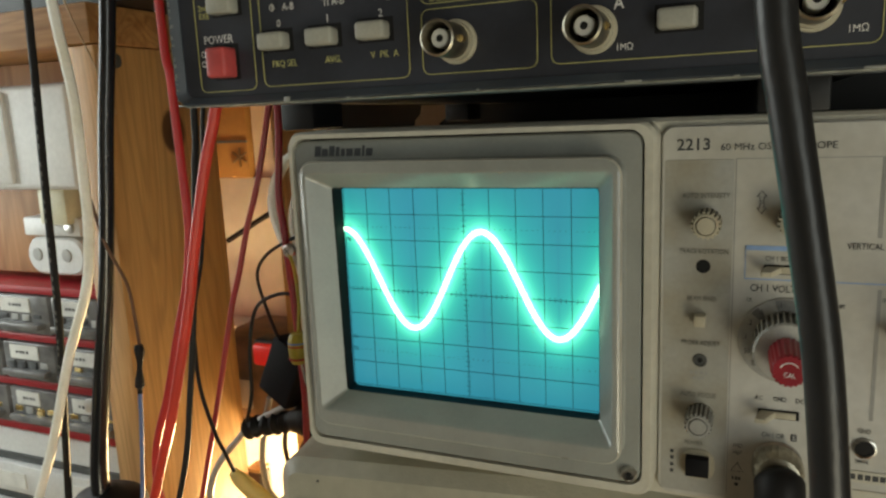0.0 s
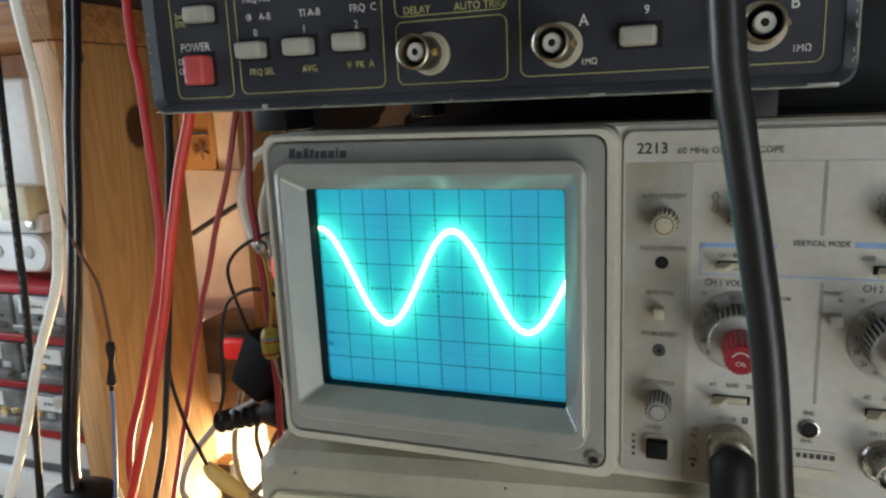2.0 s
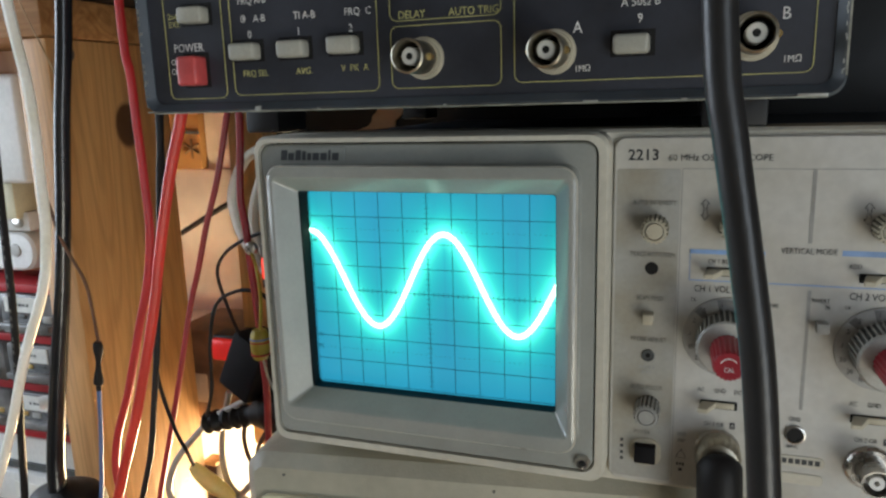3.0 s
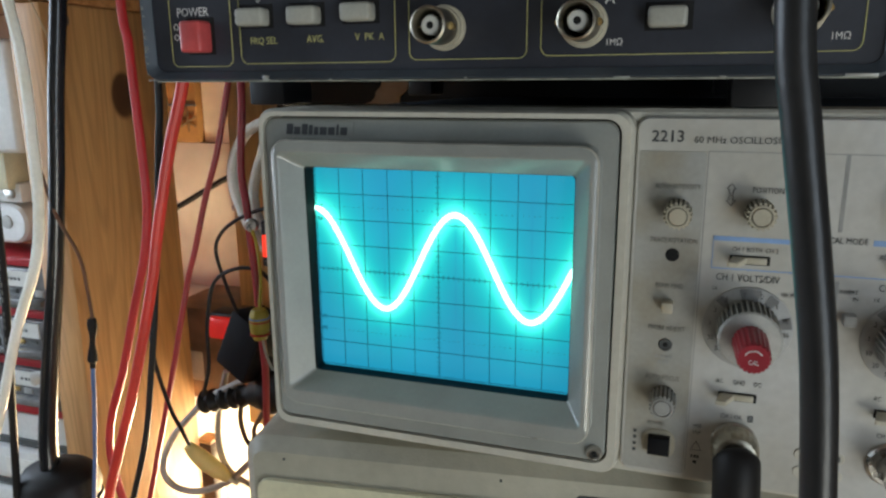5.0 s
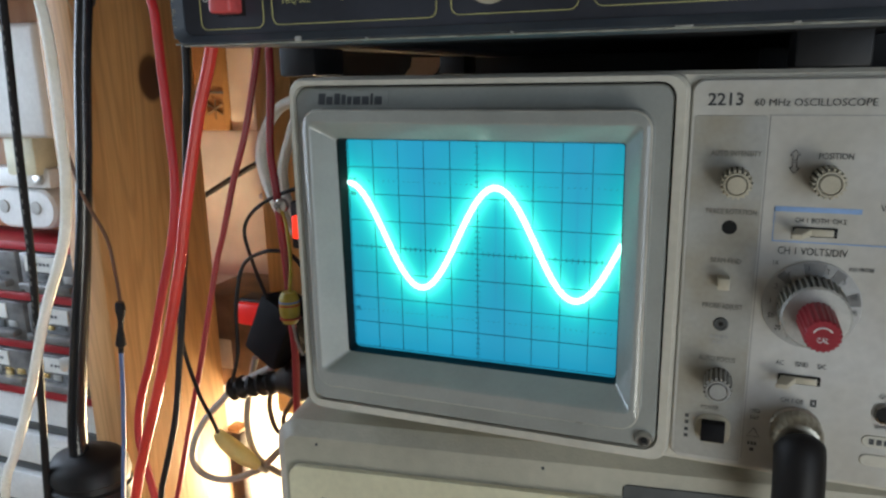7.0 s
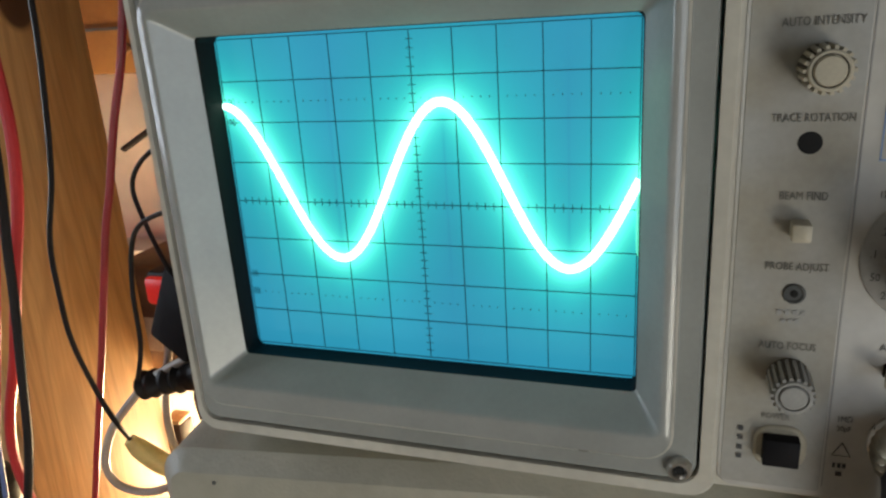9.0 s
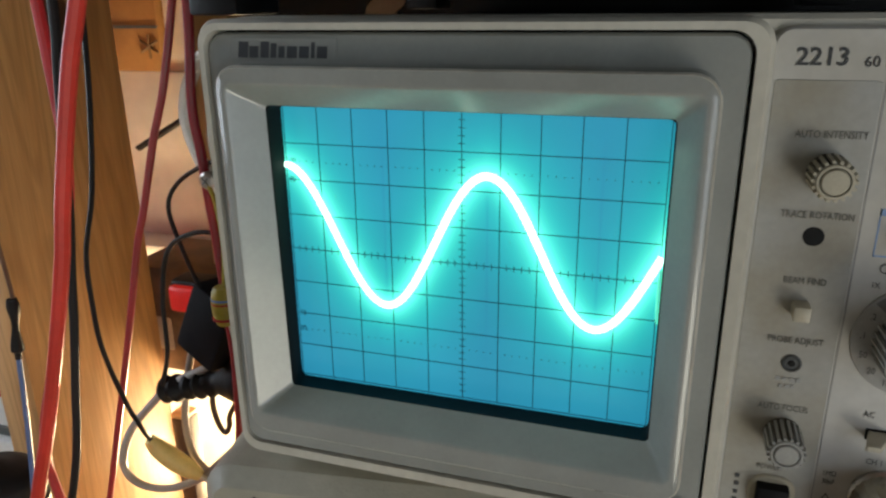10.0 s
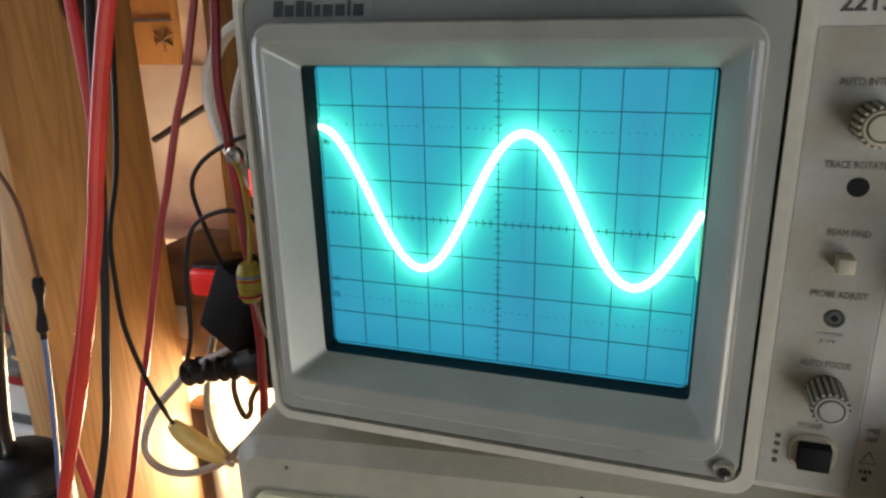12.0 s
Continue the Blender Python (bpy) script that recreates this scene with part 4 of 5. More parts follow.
def timber():
    solid("timber_post", box(-0.2960, -0.2705, 0.0890, 0.1915, -ZC, 0.1175, 0.0015), PINE, "upright planed pine post with a dark knot", "post", kind="structure")
    solid("timber_beam", box(-0.75, -0.2700, 0.0870, 0.33, 0.1180, 0.1420, 0.0015), PINE_BEAM, "horizontal pine beam resting on the post", "beam", kind="structure")
    solid("upper_shelf", box(-0.75, 0.9, 0.10, 0.5, 0.1425, 0.1600, 0.001), BLACK, "black upper shelf board", "shelf", kind="structure")
    solid("plywood_board", box(-0.75, -0.2965, 0.150, 0.165, -0.0440, 0.1175, 0.0008), PLY, "reddish plywood board beside the post", "board", kind="structure")
    solid("pale_batten", box(-0.2385, -0.2080, 0.215, 0.235, -0.20, 0.1178, 0.001), BATTEN, "narrow pale wooden batten beside the wall", "batten", kind="structure")
    sc = thing("wood_screw", (-0.270, 0.104, ZC + 0.1085), "dark screw head in the pine post", "screw")
    part("head", loft([([(0.104 + r * math.cos(a * 0.393), 0.1085 + r * math.sin(a * 0.393)) for a in range(16)], q) for r, q in ((0.0050, 0.0), (0.0048, 0.0016), (0.003, 0.0022))], bm=None), FLUTE, sc)
    sc.children[0].data.transform(Matrix.Translation((-0.2710, 0, 0)) @ Matrix(((0, 1, 0, 0), (1, 0, 0, 0), (0, 0, 1, 0), (0, 0, 0, 1))))


timber()


def junction_box():
    j = thing("junction_box", (-0.40, 0.15, ZC + 0.06), "white plastic junction box on the plywood board", "junction box")
    part("body", box(-0.480, -0.3375, 0.122, 0.150, 0.0255, 0.1000, 0.004, 3), BOX_WHITE, j)
    part("lid", box(-0.475, -0.3980, 0.118, 0.1225, 0.0300, 0.0960, 0.002), BOX_WHITE, j, "white lid")
    part("cable_gland", box(-0.3880, -0.3600, 0.128, 0.1498, -0.0010, 0.0257, 0.002), CLAMP_M, j, "yellowed cable gland")
    part("cable_grip", box(-0.4150, -0.3560, 0.134, 0.1495, -0.0105, 0.0035, 0.0015), BOX_WHITE, j, "white cable grip")
    part("grip_screw", turned(-0.3655, -0.0035, [(0.0045, 0.135), (0.0045, 0.1325), (0.003, 0.132)], 16), STEEL, j)


def cable_clamp():
    c = thing("cable_clamp", (-0.388, 0.15, ZC - 0.026), "white oval cable clamp with two screws", "cable clamp")
    part("body", plate(-0.4180, -0.3570, -0.0410, -0.0118, 0.0140, 0.150, 0.1360, 0.002), BOX_WHITE, c)
    for x in (-0.4060, -0.3750):
        part("clamp_screw", turned(x, -0.0255, [(0.0050, 0.1365), (0.0048, 0.1352), (0.0030, 0.1349), (0.0008, 0.1352)], 18), KNOB_GREY, c, "steel clamp screw")


def board_screws():
    m = thing("board_screw", (-0.3500, 0.149, ZC + 0.1040), "steel screw in the plywood board", "screw")
    part("head", turned(-0.3500, 0.1040, [(0.0042, 0.1500), (0.0040, 0.1475), (0.0022, 0.1468)], 16), STEEL, m)


def drawer_rack():
    rk = thing("drawer_cabinet", (-0.42, 0.17, ZC - 0.2), "red rack of small clear parts drawers with paper labels", "drawer cabinet")
    part("back", box(-0.66, -0.3220, 0.185, 0.190, -0.1800, -0.0460), RED_RACK, rk)
    for i in range(4):
        z = -0.0490 - i * 0.0385
        part("rack_shelf", box(-0.66, -0.3220, 0.127, 0.185, z - 0.0060, z, 0.0008), RED_RACK, rk, "red rack shelf")
    for x in (-0.3250, -0.6630):
        part("rack_side", box(x, x + 0.003, 0.127, 0.185, -0.1705, -0.0460), RED_RACK, rk)
    rnd = random.Random(3)
    for i in range(3):
        z = -0.0550 - i * 0.0385
        for k in range(5):
            x = -0.3860 - k * 0.0610
            d = part("drawer", box(x, x + 0.0570, 0.125, 0.180, z - 0.0315, z - 0.0010, 0.0012), DRAWER, rk, "smoky clear drawer")
            part("drawer_label", box(x + 0.004 + rnd.uniform(0, 0.008), x + 0.034 + rnd.uniform(0, 0.006), 0.1240, 0.1251, z - 0.0140, z - 0.0030), LABEL, d, "paper label")
            bars(d, x + 0.016, x + 0.031, z - 0.0085, 0.1239, 0.0022, INK, 4, i * 7 + k)
            part("drawer_lip", box(x + 0.004, x + 0.052, 0.1180, 0.1255, z - 0.0265, z - 0.0215, 0.0012), DRAWER, d)
            for q in range(4):
                part("component", box(x + 0.005 + q * 0.012, x + 0.013 + q * 0.012, 0.1238, 0.1252, z - 0.0200 + rnd.uniform(-0.002, 0.002), z - 0.0158, 0.0005), rnd.choice((FLUTE, KNOB_GREY, BRASS, INK)), d)
    box2 = thing("white_parts_cabinet", (-0.40, 0.15, ZC - 0.34), "white parts cabinet with grey drawers under the red rack", "drawer cabinet")
    part("body", box(-0.66, -0.3200, 0.130, 0.230, -0.4000, -0.1730, 0.002), BOX_WHITE, box2)
    for i in range(4):
        part("drawer", box(-0.655, -0.3230, 0.122, 0.131, -0.2260 - i * 0.036, -0.2000 - i * 0.036, 0.002), BOX_WHITE, box2, "white drawer front")
        part("drawer_gap", box(-0.656, -0.3220, 0.1275, 0.1305, -0.1995 - i * 0.036, -0.1940 - i * 0.036), FLUTE, box2)
        for k in range(3):
            part("drawer_label", box(-0.395 - k * 0.08, -0.360 - k * 0.08, 0.1210, 0.1225, -0.2200 - i * 0.036, -0.2070 - i * 0.036), LABEL, box2)
    sh = thing("cabinet_stand", (-0.4, 0.15, 0.76), "plain board under the parts cabinets", "stand")
    part("board", box(-0.66, -0.3200, 0.13, 0.25, 0.76 - ZC, -0.4005), PLY, sh)


junction_box(), cable_clamp(), board_screws(), drawer_rack()

# ------------------------------------------------------------------ cables


def cable(name, points, r, material, label, n=8, k=10, group="hanging cables"):
    return solid(name, tube(points, r, k, n), material, label, "cable", group)


def cables():
    cable("mains_cable", [(0.090, -0.120, 0.55), (0.0965, -0.128, 0.25), (0.0975, -0.13, 0.110), (0.0984, -0.13, 0.0803), (0.1007, -0.13, 0.0650), (0.1037, -0.13, 0.0475), (0.1065, -0.13, 0.0297), (0.1084, -0.13, 0.0105), (0.1098, -0.13, -0.010), (0.1115, -0.13, -0.06), (0.114, -0.13, -0.15), (0.118, -0.135, -0.25), (0.13, -0.16, -0.45), (0.16, -0.25, -0.685)], 0.0028, CABLE_SATIN, "thick satin black mains cable hanging in front of the instruments", k=16)
    cable("red_cable", at_y(-0.02, [(-0.072, 0.22), (-0.0830, 0.105), (-0.0919, 0.0714), (-0.0991, 0.0516), (-0.1063, 0.0273), (-0.1112, 0.0089), (-0.1140, -0.003), (-0.1224, -0.0306), (-0.1333, -0.0628), (-0.1435, -0.0888), (-0.1529, -0.1161), (-0.17, -0.18), (-0.19, -0.30)]), 0.0022, CABLE_RED, "bright red test lead hanging beside the post")
    cable("crimson_cable", at_y(0.03, [(-0.160, 0.17), (-0.1603, 0.1058), (-0.1585, 0.0909), (-0.1579, 0.0682), (-0.1572, 0.042), (-0.1573, 0.0149), (-0.1621, -0.0106), (-0.1714, -0.0377), (-0.1831, -0.0728), (-0.1942, -0.1001), (-0.1982, -0.1208), (-0.1955, -0.1400), (-0.190, -0.17), (-0.18, -0.25)]), 0.0021, CABLE_CRIMSON, "crimson test lead hanging in front of the post")
    cable("black_lead", at_y(-0.01, [(-0.1085, 0.16), (-0.1110, 0.0716), (-0.1136, 0.0484), (-0.1165, 0.0254), (-0.1190, 0.0061), (-0.1226, -0.0137), (-0.1250, -0.029), (-0.1297, -0.0532), (-0.1355, -0.0813), (-0.1457, -0.1118), (-0.1485, -0.1212), (-0.158, -0.17), (-0.17, -0.30)]), 0.0014, CABLE_MATT, "thin black test lead hanging beside the red one")
    cable("dark_red_lead", at_y(0.09, [(-0.140, 0.105), (-0.1486, 0.0718), (-0.1593, 0.0339), (-0.1692, 0.0082), (-0.1791, -0.0221), (-0.1856, -0.0396), (-0.1951, -0.0722), (-0.2051, -0.1065), (-0.2188, -0.1509), (-0.2334, -0.1984), (-0.26, -0.28)]), 0.0017, CABLE_DARKRED, "thin dark red lead crossing in front of the post")
    cable("dark_red_cable", at_y(0.064, [(-0.124, 0.12), (-0.1235, 0.0660), (-0.1268, 0.0300), (-0.1252, 0.0110), (-0.1240, -0.0090), (-0.1225, -0.0290), (-0.1213, -0.0610), (-0.1205, -0.0780), (-0.1215, -0.1000), (-0.1225, -0.1150), (-0.128, -0.16), (-0.14, -0.25)]), 0.0019, CABLE_DARKRED, "dark red cable hanging close beside the oscilloscope")
    cable("white_cable", at_y(0.02, [(-0.222, 0.17), (-0.2165, 0.118), (-0.2115, 0.0816), (-0.2120, 0.0419), (-0.2135, 0.0141), (-0.2205, -0.0152), (-0.2400, -0.0534), (-0.2620, -0.1052), (-0.2800, -0.1404), (-0.2930, -0.1668), (-0.31, -0.25)]), 0.0026, CABLE_WHITE, "white mains cable bending along the post")
    printed = cable("black_printed_cable", at_y(0.026, [(-0.2400, 0.17), (-0.2420, 0.1311), (-0.2442, 0.0903), (-0.2480, 0.0329), (-0.2513, -0.0287), (-0.2562, -0.0751), (-0.2622, -0.1246), (-0.2676, -0.1705), (-0.2715, -0.22), (-0.28, -0.30)]), 0.0021, CABLE_MATT, "black cable with faint white print")
    run = smooth_path([(-0.2442, 0.026, 0.0903), (-0.2480, 0.026, 0.0329), (-0.2513, 0.026, -0.0287), (-0.2562, 0.026, -0.0751)], 12)
    for i, (p, q) in enumerate(zip(run, run[1:])):
        if i % 4 != 3:
            m = p.lerp(q, 0.5)
            part("print_bar", box(m.x + 0.0004, m.x + 0.0009, 0.0237, 0.0241, m.z - 0.0013, m.z + 0.0011), INK_SOFT, printed, smooth=0)
    w = thing("repaired_wire", (-0.208, 0.035, ZC - 0.1), "brown wire taped to a blue wire in front of the post", "wire")
    part("brown_wire", tube(at_y(0.037, [(-0.2290, 0.030), (-0.2220, 0.006), (-0.2102, -0.0151), (-0.2073, -0.0333), (-0.2060, -0.0530)]), 0.0009, 8), WIRE_BROWN, w)
    part("tape", tube(at_y(0.036, [(-0.2058, -0.0490), (-0.2062, -0.0560), (-0.2078, -0.0660), (-0.2092, -0.0770)]), 0.0021, 10, radii=lambda t: 1.0 + 0.3 * math.sin(9 * t) if t < 0.9 else 0.7), CABLE_MATT, w, "black insulating tape")
    part("blue_wire", tube(at_y(0.036, [(-0.2090, -0.0750), (-0.2113, -0.0982), (-0.2160, -0.1333), (-0.2208, -0.1628), (-0.228, -0.22)]), 0.0012, 8), WIRE_BLUE, w)
    p = thing("mains_plug", (-0.245, 0.03, ZC - 0.16), "black round mains plug on a thick black cable", "plug", "hanging cables")
    part("cable", tube(at_y(0.04, [(-0.198, 0.16), (-0.2064, 0.1086), (-0.2144, 0.0684), (-0.2212, 0.0254), (-0.2295, -0.0207), (-0.2410, -0.0705), (-0.2525, -0.1243), (-0.2550, -0.1500)]), 0.0040, 16, radii=lambda t: 1.0 + 0.4 * max(0.0, t - 0.55) / 0.45), CABLE_BLACK, p, "thick black cable")
    bm = bmesh.new()
    prof = [(0.0050, -0.1440), (0.0085, -0.1458), (0.0150, -0.1472), (0.0205, -0.1496), (0.0234, -0.1535), (0.0244, -0.1600), (0.0228, -0.1612), (0.0228, -0.1645), (0.0244, -0.1660), (0.0240, -0.1960), (0.0215, -0.1990)]
    rows = [[bm.verts.new((-0.2530 + r * math.cos(2 * math.pi * i / 36), 0.044 + 0.85 * r * math.sin(2 * math.pi * i / 36), ZC + z)) for i in range(36)] for r, z in prof]
    for u, v in zip(rows, rows[1:]):
        for i in range(36):
            bm.faces.new((u[i], u[(i + 1) % 36], v[(i + 1) % 36], v[i]))
    bm.faces.new(rows[0]), bm.faces.new(rows[-1])
    part("plug_body", bm, BLACK, p, "round black plug body")


cables()

# ------------------------------------------------------------------ the jumble between the post and the oscilloscope


def jumble():
    cable("white_coiled_cable", at_y(0.095, [(-0.105, 0.052), (-0.1292, 0.0510), (-0.1439, 0.0434), (-0.1535, 0.0246), (-0.1507, 0.0057), (-0.1412, -0.0131), (-0.1300, -0.0224), (-0.110, -0.022)]), 0.0030, CABLE_WHITE, "coiled white cable beside the oscilloscope", group="coiled cables")
    cable("white_coiled_cable", at_y(0.097, [(-0.110, 0.043), (-0.1293, 0.0425), (-0.1359, 0.0313), (-0.1421, 0.0125), (-0.1388, -0.0065), (-0.125, -0.018), (-0.110, -0.018)]), 0.0028, CABLE_WHITE, "coiled white cable beside the oscilloscope", group="coiled cables")
    cable("black_loop_wire", at_y(0.078, [(-0.108, -0.060), (-0.117, -0.043), (-0.1215, -0.0350), (-0.1292, -0.0280), (-0.1434, -0.0275), (-0.1589, -0.0368), (-0.1657, -0.0607), (-0.1676, -0.0884), (-0.1733, -0.1068)]), 0.0011, CABLE_MATT, "thin black wire in a loop", group="thin wires")
    cable("black_bent_wire", at_y(0.083, [(-0.115, 0.009), (-0.1258, 0.0061), (-0.1405, 0.0007), (-0.1540, -0.0080), (-0.1599, -0.0197), (-0.1549, -0.0392), (-0.1487, -0.0554)]), 0.0010, CABLE_MATT, "thin black wire bent down to a power block", group="thin wires")
    cable("far_black_cable", [(-0.36, 0.30, -0.042), (-0.3543, 0.30, -0.0392), (-0.2994, 0.30, -0.011), (-0.2579, 0.30, 0.0003), (-0.20, 0.31, 0.02), (-0.12, 0.33, 0.03)], 0.0026, CABLE_MATT, "black cable running along the wall", group="thin wires")
    cable("grey_loop_cable", [(-0.150, 0.092, -0.098), (-0.1789, 0.090, -0.1141), (-0.1903, 0.090, -0.1251), (-0.2085, 0.090, -0.1455), (-0.2178, 0.090, -0.1671), (-0.2136, 0.092, -0.1805), (-0.1962, 0.094, -0.1829), (-0.1740, 0.096, -0.1727), (-0.1584, 0.098, -0.1581), (-0.140, 0.10, -0.140)], 0.0021, CABLE_GREY, "grey cable looping out of a strain relief", group="coiled cables")
    cable("grey_bent_cable", at_y(0.100, [(-0.172, -0.100), (-0.1780, -0.1200), (-0.1820, -0.1437), (-0.1790, -0.1630), (-0.1690, -0.1720), (-0.150, -0.1790), (-0.13, -0.19)]), 0.0019, CABLE_GREY, "grey cable bent behind the clip", group="coiled cables")
    cable("brown_hook_wire", at_y(0.12, [(-0.150, -0.100), (-0.1720, -0.120), (-0.1785, -0.138), (-0.1782, -0.149), (-0.1755, -0.157), (-0.1725, -0.159), (-0.1695, -0.154), (-0.1675, -0.145), (-0.150, -0.118)]), 0.0016, DARK_BROWN, "stiff dark brown wire bent into a hook", group="thin wires")
    c = thing("crocodile_clip", (-0.18, 0.085, ZC - 0.155), "yellow sleeved crocodile clip on a thin black lead", "clip")
    part("lead", tube([(-0.1680, 0.0700, 0.1150), (-0.1763, 0.0700, 0.0707), (-0.1801, 0.0700, 0.0352), (-0.1875, 0.0700, -0.0086), (-0.1969, 0.0700, -0.0387), (-0.1988, 0.0700, -0.0611), (-0.1979, 0.0700, -0.0867), (-0.1936, 0.0740, -0.1165), (-0.1869, 0.0740, -0.1295), (-0.1905, 0.0830, -0.1440)], 0.0012, 8), CABLE_MATT, c, "thin black lead")
    part("sleeve", tube([(-0.1912, 0.083, -0.1440), (-0.1880, 0.085, -0.1500), (-0.1812, 0.088, -0.1580), (-0.1755, 0.091, -0.1640), (-0.1712, 0.093, -0.1685)], 0.0048, 12, radii=lambda t: 0.35 + 0.75 * math.sin(math.pi * min(1, 0.12 + t * 0.78))), CLIP_Y, c, "yellow rubber sleeve")
    part("jaw", tube([(-0.1725, 0.092, -0.1672), (-0.1680, 0.094, -0.1712), (-0.1660, 0.095, -0.1724)], 0.0014, 8), STEEL, c)
    p = thing("power_block", (-0.14, 0.09, ZC - 0.09), "black mains power block hanging on its side", "power adapter")
    bm = box(-0.0128, 0.0128, -0.012, 0.012, -0.0180 - ZC, 0.0180 - ZC, 0.002)
    bm.transform(Matrix.Translation((-0.1462, 0.092, ZC - 0.0762)) @ Matrix.Rotation(radians(24), 4, "Y") @ Matrix.Rotation(radians(-14), 4, "Z"))
    part("body", bm, BUTTON, p)
    tr = thing("brown_transformer", (-0.2, 0.18, ZC - 0.09), "brown taped transformer behind the wires", "transformer")
    part("core", box(-0.2950, -0.1700, 0.198, 0.262, -0.1760, -0.0990, 0.003), TAPED, tr)
    part("tape", box(-0.2955, -0.2650, 0.1968, 0.2632, -0.1600, -0.1350, 0.002), TAN, tr, "tan paper tape")
    part("lug", box(-0.2280, -0.2200, 0.192, 0.199, -0.1260, -0.1220, 0.001), STEEL, tr)
    sk = thing("wooden_stake", (-0.272, 0.205, 0.76), "dark brown wooden stake standing behind the post", "stake")
    part("shaft", box(-0.2790, -0.2650, 0.1975, 0.2120, 0.7605 - ZC, -0.2160, 0.001), DARK_BROWN, sk)
    part("sawn_end", box(-0.2788, -0.2652, 0.1977, 0.2118, -0.2158, -0.2125, 0.0008), PALE_WOOD, sk, "pale sawn end")
    g = thing("strain_relief", (-0.15, 0.09, ZC - 0.1), "black ribbed cable strain relief and plug", "plug")
    a, b = Vector((-0.1835, 0.090, -0.1175)), Vector((-0.1180, 0.092, -0.1000))
    part("body", tube([a + (b - a) * t for t in (0, 0.25, 0.5, 0.75, 1)], 0.0135, 20, radii=lambda t: 0.42 + 0.12 * math.sin(60 * t) * (t < 0.5) if t < 0.5 else min(1.0, 0.42 + (t - 0.5) * 2.6)), CABLE_MATT, g)
    n = thing("indicator_lamp", (-0.112, 0.062, ZC - 0.008), "glowing red neon indicator beside the oscilloscope", "indicator lamp")
    part("lens", box(-0.1152, -0.1102, 0.060, 0.066, -0.0150, -0.0035, 0.001), GLOW_RED, n)
    part("holder", box(-0.1180, -0.1075, 0.064, 0.072, -0.0210, 0.0030, 0.001), BLACK, n)
    s = thing("terminal_screw", (-0.119, 0.056, ZC + 0.002), "steel cross-head terminal screw with a green-yellow wire", "screw")
    part("head", turned(-0.1192, 0.0018, [(0.0034, 0.060), (0.0034, 0.0572), (0.0024, 0.0562)], 20), STEEL, s)
    for q in (45, 135):
        v = Vector((math.cos(radians(q)), 0, math.sin(radians(q)))) * 0.0018
        part("cross_slot", tube([(-0.1192 - v.x, 0.0563, 0.0018 - v.z), (-0.1192 + v.x, 0.0563, 0.0018 + v.z)], 0.0004, 4, 1), FLUTE, s)
    part("earth_wire", tube([(-0.1185, 0.057, 0.0010), (-0.1160, 0.057, -0.008), (-0.1150, 0.057, -0.025), (-0.1168, 0.057, -0.042)], 0.0009, 8), YEL, s, "green-yellow wire")
    y = thing("banded_component", (-0.117, 0.057, ZC - 0.049), "yellow component with dark bands on a wire", "component")
    part("body", tube(at_y(0.056, [(-0.1166, -0.0412), (-0.1167, -0.0452), (-0.1168, -0.0512), (-0.1170, -0.0572)]), 0.0052, 16, radii=lambda t: 0.35 + 0.65 * math.sin(math.pi * (0.08 + 0.84 * t)) ** 0.5), YEL, y)
    for z, m in ((-0.0457, WIRE_BLUE), (-0.0474, RED_PL), (-0.0542, RED_PL)):
        part("colour_band", tube(at_y(0.056, [(-0.1167, z - 0.0005), (-0.1167, z + 0.0003)]), 0.0053, 16, 1), m, y)
    part("wire", tube(at_y(0.058, [(-0.1170, -0.0585), (-0.1150, -0.068), (-0.1120, -0.075)]), 0.0007, 6), STEEL, y)
    r = thing("red_switch_box", (-0.17, 0.11, ZC - 0.075), "red rocker switch with a weak glow among the wires", "switch")
    part("body", box(-0.1990, -0.1625, 0.122, 0.138, -0.0895, -0.0715, 0.003), BLACK, r)
    part("rocker", box(-0.1965, -0.1650, 0.117, 0.1225, -0.0880, -0.0730, 0.0026), ROCKER, r, "red rocker with a weak glow")
    f = thing("cardboard_box", (-0.42, 0.4, ZC - 0.03), "brown cardboard box with a printed star behind the post", "box")
    part("body", box(-0.56, -0.3785, 0.365, 0.50, 0.0120, 0.110, 0.001), CARD, f)
    part("flap_gap", box(-0.559, -0.3787, 0.3640, 0.3655, 0.0480, 0.0505), FLUTE, f)
    bm = bmesh.new()
    for q in (0, 60, 120):
        v = Vector((math.cos(radians(q + 30)), 0, math.sin(radians(q + 30)))) * 0.010
        tube([(-0.3890 - v.x, 0.3645, 0.0330 - v.z), (-0.3890 + v.x, 0.3645, 0.0330 + v.z)], 0.0012, 5, 1, bm=bm)
    part("star_print", bm, STAR, f, "grey printed star", smooth=0)
    pb = thing("white_carton", (-0.42, 0.4, ZC - 0.15), "white carton under the cardboard box", "box")
    part("body", box(-0.56, -0.3350, 0.370, 0.50, -0.1400, 0.0115, 0.001), PAPER, pb)
    part("back_flap", box(-0.3775, -0.3350, 0.373, 0.50, 0.0117, 0.125, 0.001), PAPER, pb)
    st = thing("white_cupboard", (-0.42, 0.45, 0.76), "white bench cupboard that carries the cartons", "cupboard")
    part("body", box(-0.56, -0.170, 0.388, 0.50, 0.76 - ZC, -0.1405, 0.001), PAPER, st)
    # added ledge: shades what stands above it from the bulb
    part("top", box(-0.56, -0.170, 0.340, 0.388, -0.150, -0.1405, 0.002), PAPER, st, "white ledge added to keep the bulb's light off the cartons")
    part("door", box(-0.555, -0.175, 0.380, 0.3875, 0.765 - ZC, -0.1515, 0.002), PAPER, st)
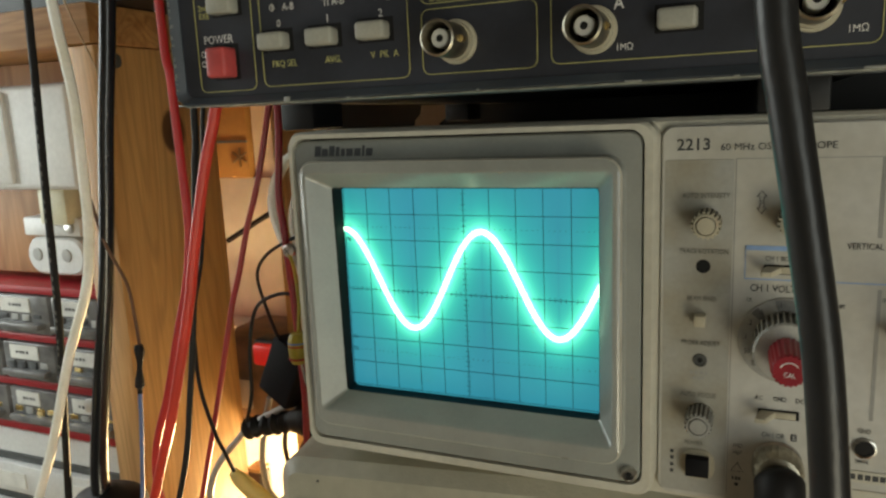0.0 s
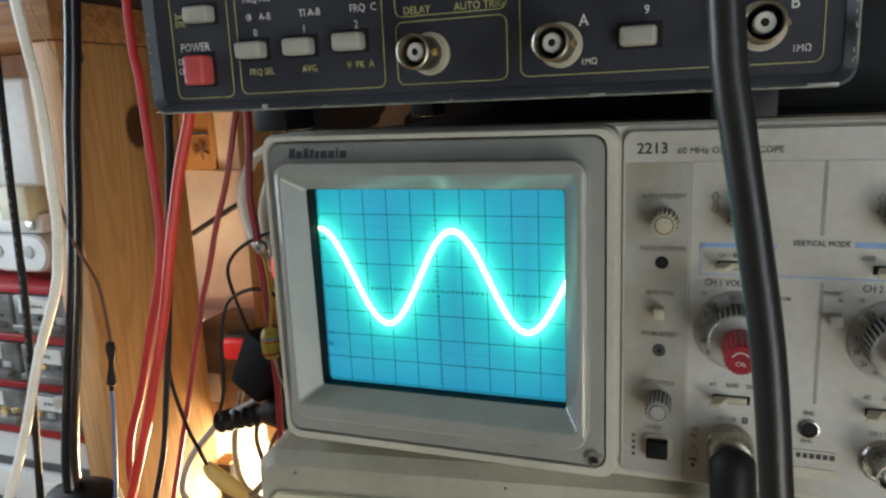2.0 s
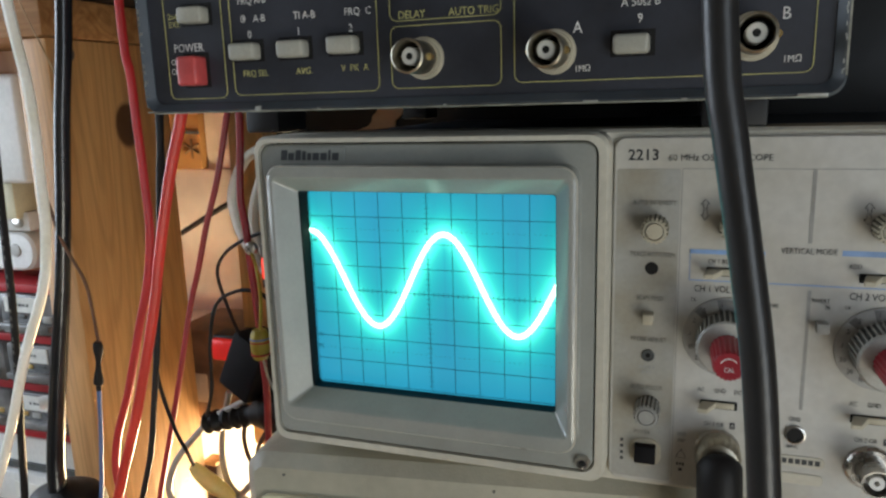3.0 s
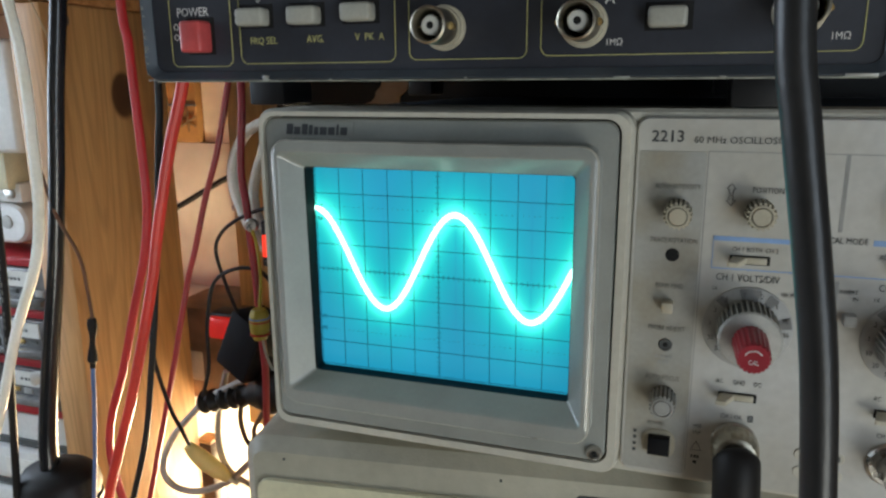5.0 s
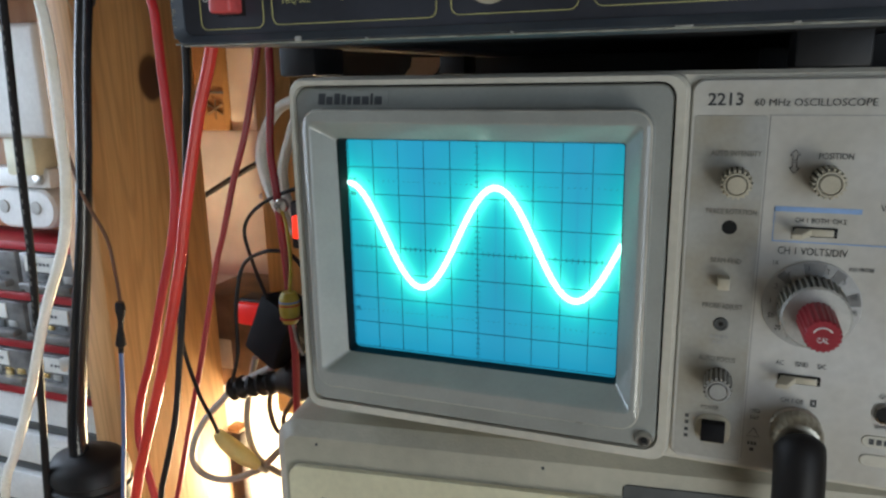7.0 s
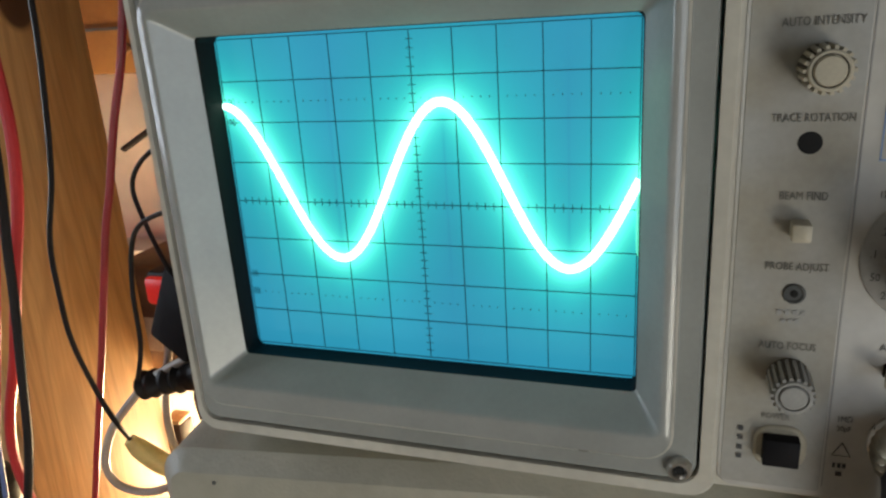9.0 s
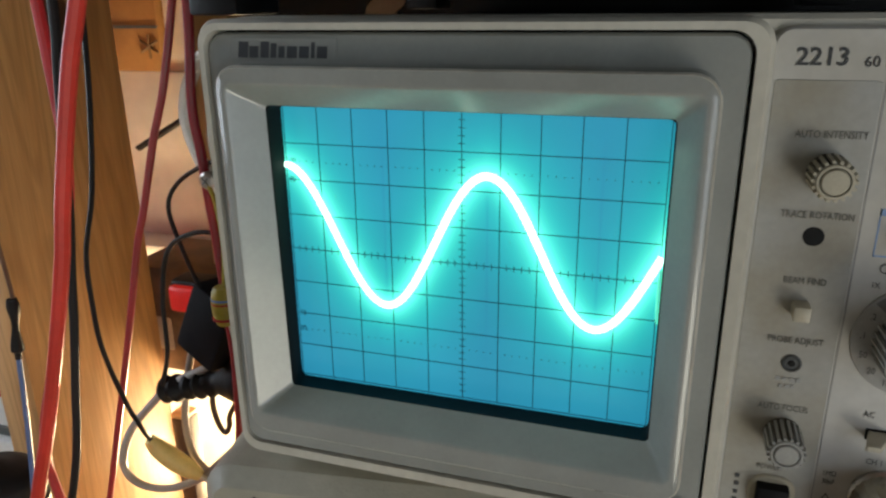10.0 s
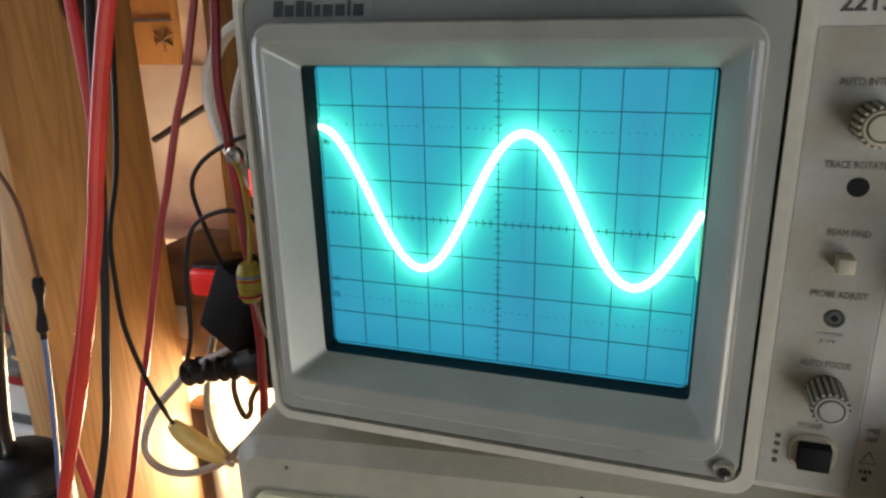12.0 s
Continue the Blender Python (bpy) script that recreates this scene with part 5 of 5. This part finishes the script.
    # added block whose lilac colour stands in for bluish light on the wall
    tub = thing("plastic_tub", (-0.31, 0.34, ZC - 0.14), "lilac-grey block added for the bluish light on the wall", "tub")
    part("body", box(-0.3300, -0.2560, 0.348, 0.3695, -0.1400, -0.0480, 0.004), LILAC, tub)
    part("rim", box(-0.3330, -0.2530, 0.345, 0.3698, -0.0520, -0.0460, 0.002), LILAC, tub)
    t = thing("torn_card", (-0.12, 0.24, ZC + 0.06), "torn tan card stuck on the black box", "card")
    out = [(-0.1455, 0.0440), (-0.1125, 0.0440), (-0.1108, 0.0609), (-0.1060, 0.0650), (-0.1010, 0.0740), (-0.1236, 0.0745), (-0.1250, 0.0680), (-0.1290, 0.0640), (-0.1300, 0.0600), (-0.1330, 0.0570), (-0.1420, 0.0540)]
    part("sheet", loft([(out, 0.2395), (out, 0.2415)]), TAN, t, smooth=0)
    # added black block that keeps the view behind the counter dark
    k = thing("black_equipment_box", (-0.15, 0.3, ZC + 0.09), "black block added to keep the gap dark, hung under the upper shelf", "equipment box")
    part("body", box(-0.2320, 0.3000, 0.242, 0.36, 0.0400, 0.1422, 0.003), BLACK, k)
    part("cover_edge", box(-0.2325, 0.3005, 0.2410, 0.250, 0.1320, 0.1350, 0.001), FLUTE, k)
    cable("twine", [(-0.262, 0.06, 0.16), (-0.2558, 0.06, 0.1378), (-0.2476, 0.06, 0.1191), (-0.2394, 0.062, 0.0979), (-0.232, 0.064, 0.075)], 0.0005, PALE_WOOD, "thin brown twine hanging by the beam", k=6, group="thin wires")
    pin = thing("push_pin", (-0.29, 0.08, ZC - 0.11), "translucent white push pin by the post", "push pin")
    part("body", tube([(-0.2930, 0.070, -0.1085), (-0.2870, 0.073, -0.1070), (-0.2830, 0.0755, -0.1060)], 0.0042, 14, radii=lambda q: 0.8 + 0.3 * abs(2 * q - 1)), BOX_WHITE, pin)
    b = thing("light_bulb", BULB, "lit warm light bulb behind the timber post", "light bulb")
    bm = bmesh.new()
    bmesh.ops.create_uvsphere(bm, u_segments=24, v_segments=14, radius=0.026)
    for v in bm.verts:
        if v.co.z < 0:
            v.co.z *= 1.5
            v.co.xy *= 1 + 0.25 * v.co.z / 0.039
    bm.transform(Matrix.Translation(BULB))
    globe = part("globe", bm, BULB_M, b, "glowing glass globe")
    globe.visible_shadow = False
    base = bmesh.new()
    bmesh.ops.create_cone(base, cap_ends=True, segments=20, radius1=0.013, radius2=0.0135, depth=0.03)
    base.transform(Matrix.Translation((BULB[0], BULB[1], BULB[2] - 0.05)))
    part("cap", base, STEEL, b)
    stem = bmesh.new()
    bmesh.ops.create_cone(stem, cap_ends=True, segments=16, radius1=0.03, radius2=0.012, depth=BULB[2] - 0.065 - 0.76)
    stem.transform(Matrix.Translation((BULB[0], BULB[1], (BULB[2] - 0.065 + 0.76) / 2)))
    part("stand", stem, BLACK, b)


jumble()
